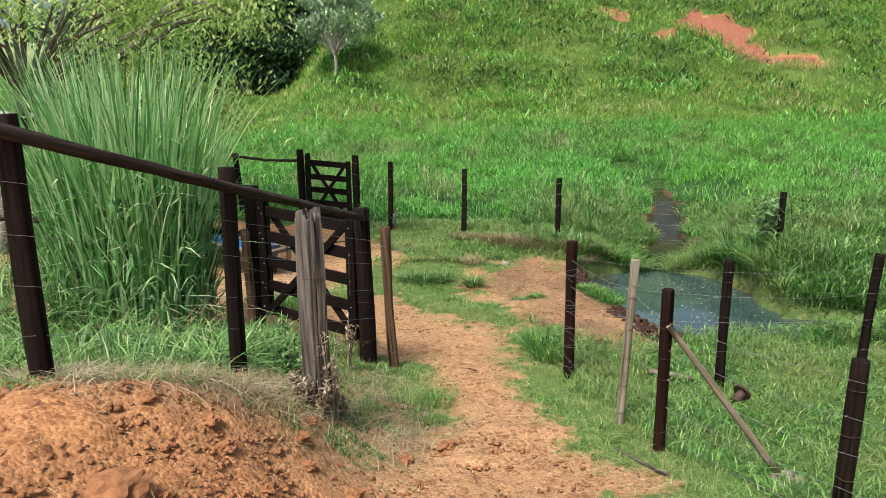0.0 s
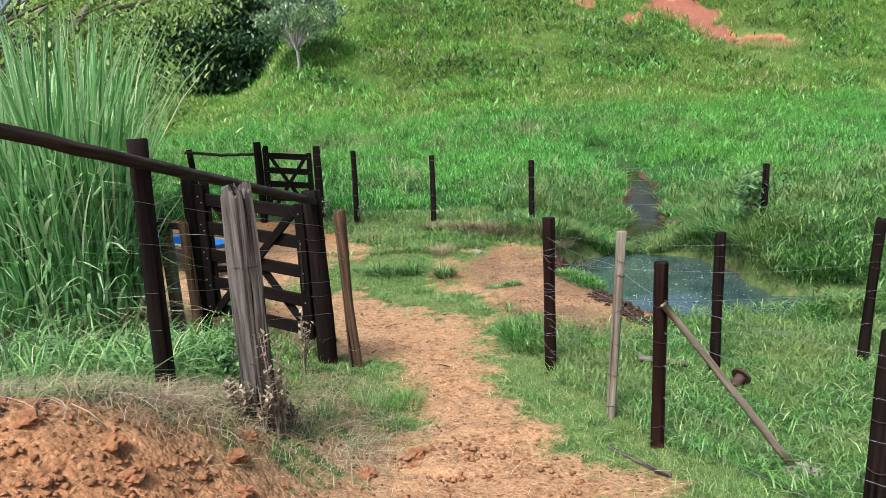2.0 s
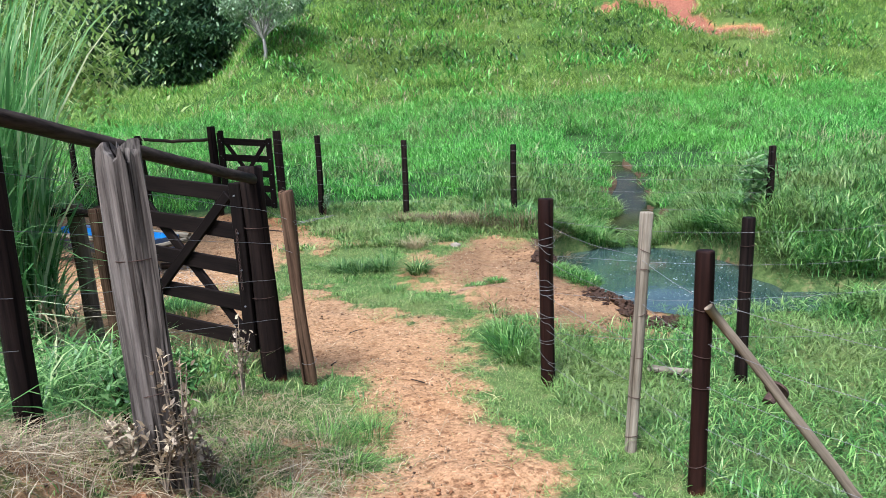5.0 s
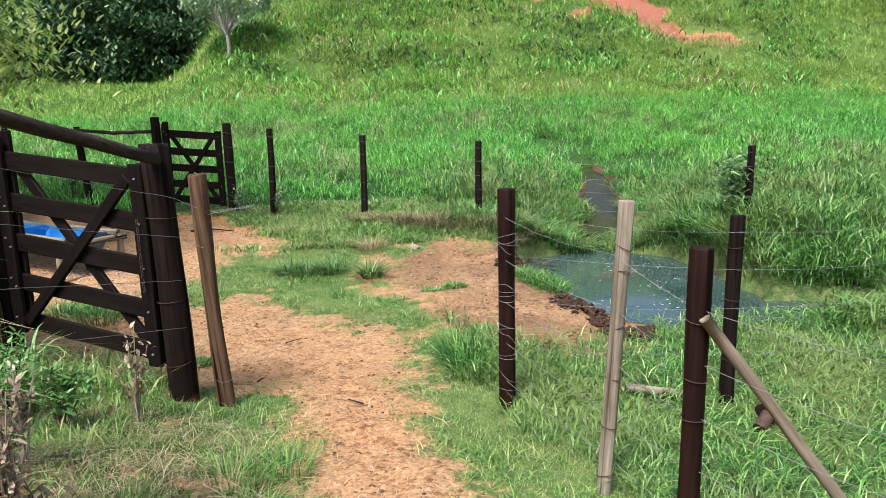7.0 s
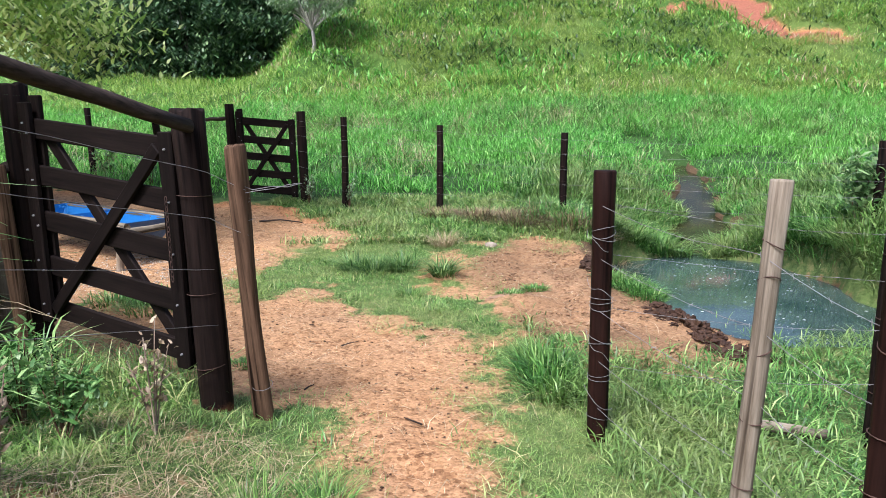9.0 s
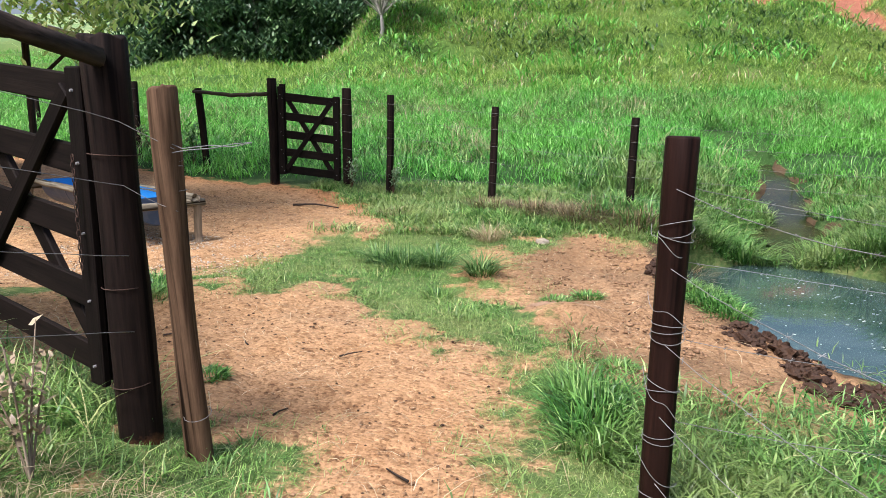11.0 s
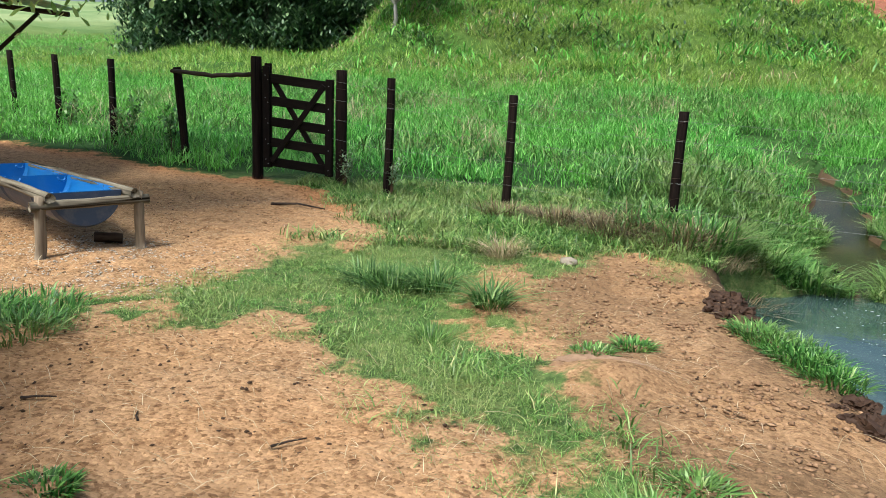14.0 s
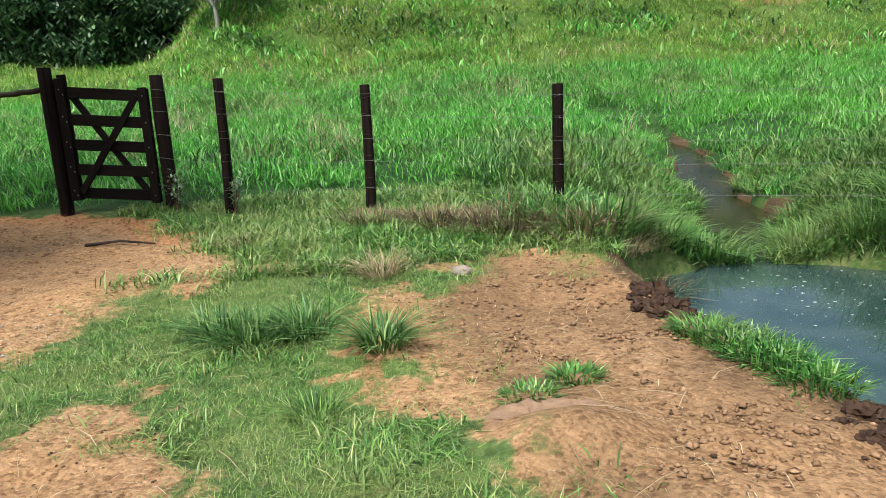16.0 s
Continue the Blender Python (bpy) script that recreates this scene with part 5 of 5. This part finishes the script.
# the pasture, thinner and coarser with distance
for n, box4, (l0, l1), (w0, w1), up, mat, seed in (
    (150000, (-15, 15, 16.2, 23), (0.10, 0.27), (0.011, 0.021), 0.40, "pasture", 5),
    (170000, (-20, 22, 22, 33), (0.15, 0.34), (0.022, 0.042), 0.40, "pasture", 6),
    (190000, (-27, 32, 32, 44), (0.16, 0.42), (0.028, 0.06), 0.34, "hill", 7),
    (95000, (-14, 44, 42, 60), (0.28, 0.6), (0.06, 0.12), 0.34, "hill", 8),
    (40000, (-60, -10, 33, 75), (0.3, 0.6), (0.04, 0.08), 0.2, "pasture", 9),
):
    x, y = scatter(rng, n, *box4)
    clump = vnoise(x, y, 0.5, 47) + 0.7 * vnoise(x, y, 1.3, 48) + (0.9 * vnoise(x * 0.22, y + 0.1 * x, 1.1, 50) if seed > 6 else 0)
    x, y = thin(x, y, (pond_field(x, y) > 1.5 + 0.5 * vnoise(x, y, 0.4, 66)) * (1 - sm(scar_field(x, y) * 4)) * ((y > 16.3) | (x > -1)) * (poly_field(x, y, YARD) < -0.05) * (y > 15.9 + np.maximum(0, -x - 2.5) * 0.34) * np.clip(0.55 + 0.8 * clump, 0.12 if seed < 7 else 0.22, 1))
    n = len(x)
    tuft = np.clip(0.75 + 0.6 * vnoise(x, y, 1.9, 42) + 0.6 * vnoise(x, y, 0.55, 43), 0.15, 1.8)
    grass("pasture_grass", x, y, rng.uniform(l0, l1, n), rng.uniform(w0, w1, n), rng.uniform(0.2, 1.6, n), mat, "tall bright green pasture grass", "grass", seed, levels=(0.0, 0.5) if seed == 5 else (0.0,), lift=rng.uniform(0, up, n) * tuft * (0.25 + 0.75 * sm((polyline_distance(x, y, STREAM) - 0.35) / 2.2)))


def clumps(count, each, box4, spread, size, material, label, seed, wide):
    r = np.random.RandomState(seed)
    cx, cy = r.uniform(box4[0], box4[1], count), r.uniform(box4[2], box4[3], count)
    ok = (scar_field(cx, cy) < 0.05) & (pond_field(cx, cy) > 2) & (vnoise(cx, cy, 6, 49) > -0.35)
    cx, cy = np.repeat(cx[ok], each), np.repeat(cy[ok], each)
    x, y = cx + r.normal(0, spread, len(cx)), cy + r.normal(0, spread * 0.7, len(cx))
    n = len(x)
    grass("hill_tufts", x, y, r.uniform(0.5, 1.2, n) * size, r.uniform(0.5, 1.0, n) * wide, r.uniform(0.5, 1.9, n), material, label, "grass tufts", seed, lift=r.uniform(0, size * 0.9, n))


clumps(520, 30, (-6, 42, 37, 60), 0.5, 0.36, "hill_tuft", "dark leafy tufts scattered over the slope", 61, 0.13)
clumps(420, 30, (-14, 42, 32, 58), 0.6, 0.5, "pasture", "bright green tufts scattered over the slope", 65, 0.09)
clumps(170, 26, (-10, 42, 32, 60), 0.4, 0.5, "straw", "dry pale tufts scattered over the slope", 62, 0.05)
clumps(260, 60, (-10, 14, 17, 31), 0.22, 0.34, "lush", "darker leafy clumps in the pasture", 63, 0.03)
clumps(60, 40, (-8, 12, 18, 33), 0.2, 0.6, "straw", "dry seed heads over the pasture", 64, 0.010)


def tussock(x, y, tall, spread, n, material, label, seed):
    r = np.random.RandomState(seed)
    a, d = r.uniform(0, 6.283, n), spread * np.sqrt(r.uniform(0, 1, n)) * 0.5
    px, py = d * np.cos(a), d * np.sin(a)
    v, q, t = blade_arrays(px, py, np.full(n, -0.01), tall * r.uniform(0.5, 1.1, n), (r.uniform(0.006, 0.014, n) if material in ("brown_clump", "dark_tuft") else r.uniform(0.003, 0.007, n)) * (1 if material != "lush" else 2.1 if tall < 0.38 else 3.6), np.clip(r.normal(0.85 if material in ("turf", "lush") else 1.0, 0.5, n), 0.05, 1.9), r, 1.0, 1.8, (0, 0.4, 0.75), a + r.uniform(-0.7, 0.7, n))
    me = quick_mesh("grass_tussock", v, q, t)
    me.materials.append(MAT[material])
    ob = new("grass_tussock", me)
    ob.matrix_basis = Matrix.Translation((x, y, g(x, y)))
    return tagged(ob, label, "grass tussock", "grass tussocks")


TUSSOCKS = [(-0.52, 11.6, 0.24, 0.28), (-0.28, 11.4, 0.24, 0.36), (0.02, 11.45, 0.26, 0.3), (0.47, 11.05, 0.26, 0.22), (-0.36, 11.55, 0.2, 0.3), (0.15, 10.35, 0.14, 0.24), (-0.65, 5.75, 0.14, 0.3), (-0.3, 6.3, 0.2, 0.34), (-0.2, 6.0, 0.16, 0.3), (-0.05, 6.45, 0.16, 0.26), (0.1, 12.9, 0.16, 0.5), (-0.1, 13.3, 0.17, 0.5), (0.5, 13.4, 0.14, 0.4)]
for k, (x, y, t, s) in enumerate(TUSSOCKS):
    tussock(x, y, t, s, 240, "dark_tuft" if k < 5 else "turf", "dark green grass tussock on the trodden turf" if k < 5 else "green grass tussock on the trodden turf", 100 + k)
for k, (x, y) in enumerate(((-1.55, 2.8), (-0.31, 3.45), (0.1, 3.2))):
    tussock(x, y, 0.15 - 0.04 * k, 0.16 - 0.04 * k, 60 - 18 * k, "turf", "small green tuft rooted in loose red earth", 200 + k)
for k, (x, y, t, s) in enumerate(((1.12, 8.0, 0.24, 0.36), (1.1, 8.3, 0.22, 0.3), (1.14, 7.75, 0.22, 0.32), (1.2, 8.15, 0.2, 0.3), (1.35, 8.75, 0.08, 0.2), (1.1, 10.3, 0.08, 0.22), (1.35, 10.45, 0.1, 0.2), (2.2, 10.95, 0.12, 0.3), (2.26, 10.75, 0.14, 0.34), (2.34, 10.6, 0.15, 0.34), (2.38, 10.4, 0.15, 0.34), (2.4, 10.2, 0.14, 0.3), (2.3, 10.5, 0.12, 0.3), (-2.35, 10.35, 0.16, 0.5), (-2.1, 9.75, 0.16, 0.5), (-2.55, 10.1, 0.18, 0.5), (-2.2, 10.05, 0.12, 0.5), (-0.9, 8.3, 0.07, 0.2))):
    tussock(x, y, t * 0.8, s * 1.1, 280, "lush", "bright green broad-bladed tussock on bare earth", 130 + k)
for k, (x, y, t, s) in enumerate(((0.48, 12.5, 0.28, 0.22), (1.7, 13.75, 0.24, 0.6), (2.05, 13.5, 0.26, 0.6), (2.5, 13.2, 0.26, 0.5), (1.2, 14.0, 0.2, 0.5), (-0.75, 13.75, 0.16, 0.3), (-1.3, 5.2, 0.1, 0.5), (-1.9, 5.2, 0.16, 0.6), (-2.3, 5.3, 0.18, 0.6), (-1.7, 5.6, 0.18, 0.6))):
    tussock(x, y, t, s, 200, "straw", "dry straw-coloured grass tussock", 160 + k)
for k, (x, y, t, s) in enumerate(((1.75, 13.55, 0.3, 0.8), (2.2, 13.3, 0.32, 0.8), (1.3, 13.8, 0.26, 0.7), (2.6, 13.2, 0.3, 0.6), (0.8, 14.1, 0.22, 0.6), (1.5, 13.55, 0.34, 0.6), (1.95, 13.75, 0.36, 0.6), (1.05, 13.95, 0.3, 0.6), (2.35, 13.55, 0.34, 0.6), (2.75, 12.95, 0.3, 0.5), (0.45, 14.3, 0.24, 0.6))):
    tussock(x + 0.1 * math.sin(k * 5), y + 0.12 * math.cos(k * 3), t, s * 0.9, 260, "brown_clump", "brown dead grass clump below the far fence", 180 + k)

# arching leafy undergrowth between the rail and the cane
x, y = scatter(rng, 24000, -6.4, -1.55, 4.4, 9.4)
x, y = thin(x, y, ((y < 7.4) | (x < -3.9)) * sm((x + 6.3 + 0.5 * vnoise(x, y, 0.7, 67)) / 1.0) * sm((9.2 - y + 0.5 * vnoise(x, y, 0.7, 68)) / 0.8))
x, y = thin(x, y, sm((y - lip(x) - 1.0 + 0.3 * vnoise(x, y, 0.5, 64)) / 0.5) * np.clip(0.7 + vnoise(x, y, 0.6, 65), 0.1, 1))
n = len(x)
grass("undergrowth", x, y, rng.uniform(0.2, 0.5, n), rng.uniform(0.007, 0.017, n), rng.uniform(0.4, 1.7, n), "under_leaf", "arching leafy green undergrowth below the cane", "grass", 27, levels=(0, 0.35, 0.7), droop=1.6, lift=rng.uniform(0, 0.3, n) * sm((y - lip(x) - 0.9) / 0.9) + rng.uniform(0, 0.9, n) * sm((-2.6 - x) / 1.2) * sm((y - 5.6) / 1.2))
over = random.Random(31)
BANKS = [(3.2, 14.0), (3.65, 14.1), (4.2, 14.05), (4.65, 13.85), (5.05, 13.5), (5.25, 12.9), (5.35, 12.3), (5.35, 11.7), (5.45, 11.1), (5.9, 10.7), (2.75, 13.8), (2.4, 13.4), (4.95, 14.4), (5.6, 13.6), (5.9, 12.7)]
for k, (x, y) in enumerate(BANKS):
    tussock(x, y, over.uniform(0.34, 0.5), over.uniform(0.5, 0.8), 300, "lush", "tall deep green grass clump leaning over the water", 220 + k)
# rough mixed growth behind the rail, at the foot of the cane
x, y = scatter(rng, 30000, -6.5, -0.9, 4.3, 8.6)
x, y = thin(x, y, (1 - bare_field(x, y)) * np.clip((y - 4.2) / 1.8, 0.15, 1))
grass("rough_grass", x, y, rng.uniform(0.08, 0.38, len(x)) * np.where((x > -2.3) & (y < 7.2), 0.42, 1.0), rng.uniform(0.005, 0.011, len(x)), rng.uniform(0.3, 1.6, len(x)), "turf", "rough green undergrowth along the rail fence", "grass", 12, levels=(0, 0.4, 0.75))
x, y = scatter(rng, 40000, -5, 0.2, 3.4, 6.2)
x, y = thin(x, y, sm((y - lip(x) + 0.35 * vnoise(x, y, 0.5, 52)) / 0.3) * np.clip(1 - (y - lip(x) - 0.7) / 1.2, 0.15, 1) * np.clip(0.8 + vnoise(x, y, 0.35, 53), 0.25, 1) * (1 - 0.7 * sm((x + 1.3) / 0.5)))
grass("dry_grass", x, y, rng.uniform(0.07, 0.24, len(x)), rng.uniform(0.0025, 0.006, len(x)), rng.uniform(0.9, 2.2, len(x)), "dry_brown", "matted dry grass on the earth bank", "grass", 13, levels=(0, 0.4, 0.75), droop=1.85)
x, y = scatter(rng, 2600, -4.6, -0.2, 3.5, 5.6)
x, y = thin(x, y, sm((y - lip(x) + 0.15 + 0.5 * vnoise(x, y, 0.5, 56)) / 0.4))
grass("dry_grass", x, y, rng.uniform(0.06, 0.2, len(x)), rng.uniform(0.002, 0.004, len(x)), rng.uniform(1.2, 2.4, len(x)), "straw", "bleached straw lying on the earth bank", "grass", 23, levels=(0, 0.4, 0.75), droop=1.95, lift=0.01)
x, y = scatter(rng, 7000, -2.4, -0.1, 4.8, 7.0)
x, y = thin(x, y, np.clip(0.5 + vnoise(x, y, 0.4, 57), 0, 1))
grass("dry_grass", x, y, rng.uniform(0.05, 0.16, len(x)), rng.uniform(0.002, 0.004, len(x)), rng.uniform(0.8, 2.2, len(x)), "straw", "dry stems among the green by the gate", "grass", 26, levels=(0, 0.4, 0.75), droop=1.6)
# dry stems strewn over path and yard
x, y = scatter(rng, 15000, -5, 1.8, 3, 15)
x, y = thin(x, y, bare_field(x, y) * 0.9)
grass("loose_straw", x, y, 0.012 + 0.07 * rng.uniform(0, 1, len(x)) ** 3, rng.uniform(0.002, 0.005, len(x)), rng.uniform(1.5, 3.5, len(x)), "straw", "loose straw strewn over the trodden earth", "straw", 14, sink=-0.012, droop=1.97)

x, y = scatter(rng, 520, -4, 2.4, 3, 13)
x, y = thin(x, y, bare_field(x, y))
grass("loose_straw", x, y, rng.uniform(0.06, 0.2, len(x)), rng.uniform(0.003, 0.005, len(x)), rng.uniform(1.5, 2.5, len(x)), "straw", "long dry stems lying on the earth", "straw", 24, sink=-0.014, droop=1.97, levels=(0, 0.3, 0.6, 0.85))
for x, y, a, long in ((-0.3, 8.84, 0.5, 0.07), (-0.9, 8.9, 2.2, 0.05), (-0.4, 7.9, 1.2, 0.05), (0.35, 7.3, 2.6, 0.06), (-1.5, 9.0, 0.2, 0.07)):
    dx, dy = math.cos(a) * long, math.sin(a) * long
    twig = part("stick", tube([(x, y, g(x, y) + 0.012), (x + dx, y + dy, g(x + dx, y + dy) + 0.02), (x + 2 * dx, y + 2 * dy + 0.02, g(x + 2 * dx, y + 2 * dy) + 0.012)], (0.006, 0.003), 7, 0.003, 3), "rail_wood")
    tagged(twig, "thin dark twig lying on bare earth", "stick", "twigs")

# ---- clods, chips and scum ----
def crumbs(name, x, y, size, material, label, category, seed):
    """Small rough lumps, each a squashed eight-sided stone."""
    r = np.random.RandomState(seed)
    n = len(x)
    base = np.array([(1, 0, 0), (0, 1, 0), (-1, 0, 0), (0, -1, 0), (0, 0, 1), (0, 0, -1)], float)
    v = base[None] * size[:, None, None] * r.uniform(0.55, 1.2, (n, 6, 1)) + r.normal(0, 0.12, (n, 6, 3)) * size[:, None, None]
    v[:, :, 2] *= 0.5
    a = r.uniform(0, 6.28, n)
    c, s = np.cos(a)[:, None], np.sin(a)[:, None]
    v = np.stack([v[..., 0] * c - v[..., 1] * s + x[:, None], v[..., 0] * s + v[..., 1] * c + y[:, None], v[..., 2] + (height(x, y) + size * 0.25)[:, None]], 2)
    f = np.array([(0, 1, 4), (1, 2, 4), (2, 3, 4), (3, 0, 4), (1, 0, 5), (2, 1, 5), (3, 2, 5), (0, 3, 5)])
    t = ((np.arange(n) * 6)[:, None, None] + f[None]).reshape(-1, 3)
    me = quick_mesh(name, v.reshape(-1, 3), None, t)
    me.materials.append(MAT[material])
    return tagged(new(name, me), label, category, kind="stuff")


x, y = scatter(rng, 42000, -4.2, 1.2, 2.0, 5.8)
x, y = thin(x, y, bare_field(x, y) * np.clip(red_field(x, y), 0, 1))
crumbs("earth_clods", x, y, 0.004 + 0.03 * rng.uniform(0, 1, len(x)) ** 3, "clod", "loose red earth clods on the bank", "clods", 1)
x, y = scatter(rng, 90000, -4.5, 3, 3.2, 15.5)
x, y = thin(x, y, bare_field(x, y) * (0.35 + 0.65 * (poly_field(x, y, BANK) > 0)) * np.clip(0.6 + vnoise(x, y, 0.4, 51), 0.1, 1))
crumbs("earth_crumbs", x, y, 0.0025 + (0.013 + 0.011 * (poly_field(x, y, BANK) > 0)) * rng.uniform(0, 1, len(x)) ** 3, "clod_tan", "small earth crumbs and pebbles on bare ground", "pebbles", 2)
x, y = scatter(rng, 24000, -5, 2.5, 3.0, 15.5)
x, y = thin(x, y, bare_field(x, y) * np.clip(0.45 + vnoise(x, y, 0.5, 54), 0.08, 1))
crumbs("debris", x, y, 0.003 + 0.013 * rng.uniform(0, 1, len(x)) ** 3, "debris", "dark trodden bark and dung crumbs on the earth", "debris", 4)
x, y = scatter(rng, 14000, -4.4, -1.0, 10.2, 12.6)
x, y = thin(x, y, bare_field(x, y) * sm(1.4 - np.hypot((x + 2.7) / 1.2, (y - 11.2) / 1.0)))
crumbs("pale_chips", x, y, 0.003 + 0.012 * rng.uniform(0, 1, len(x)) ** 3, "husk", "pale chips and husks strewn round the trough", "chips", 3)
x, y = scatter(rng, 1500, 2.5, 6, 9.4, 13.8)
x, y = thin(x, y, (pond_field(x, y) < 0.95) * (0.2 + 0.8 * sm((x - 3.0) / 1.0)))
n = len(x)
size = 0.003 + 0.016 * rng.uniform(0, 1, n) ** 4
ang = np.linspace(0, 2 * np.pi, 7)[:-1]
v = np.stack([x[:, None] + size[:, None] * np.cos(ang) * rng.uniform(0.6, 1.3, (n, 6)), y[:, None] + size[:, None] * np.sin(ang) * rng.uniform(0.5, 1, (n, 6)), np.full((n, 6), WATER_Z + 0.004)], 2).reshape(-1, 3)
me = quick_mesh("floating_scum", v, None, np.concatenate([(np.arange(n) * 6)[:, None] + np.array([[0, k, k + 1]]) for k in range(1, 5)]))
me.materials.append(MAT["foam"])
tagged(new("floating_scum", me), "pale specks of scum floating on the pond", "scum", kind="stuff")
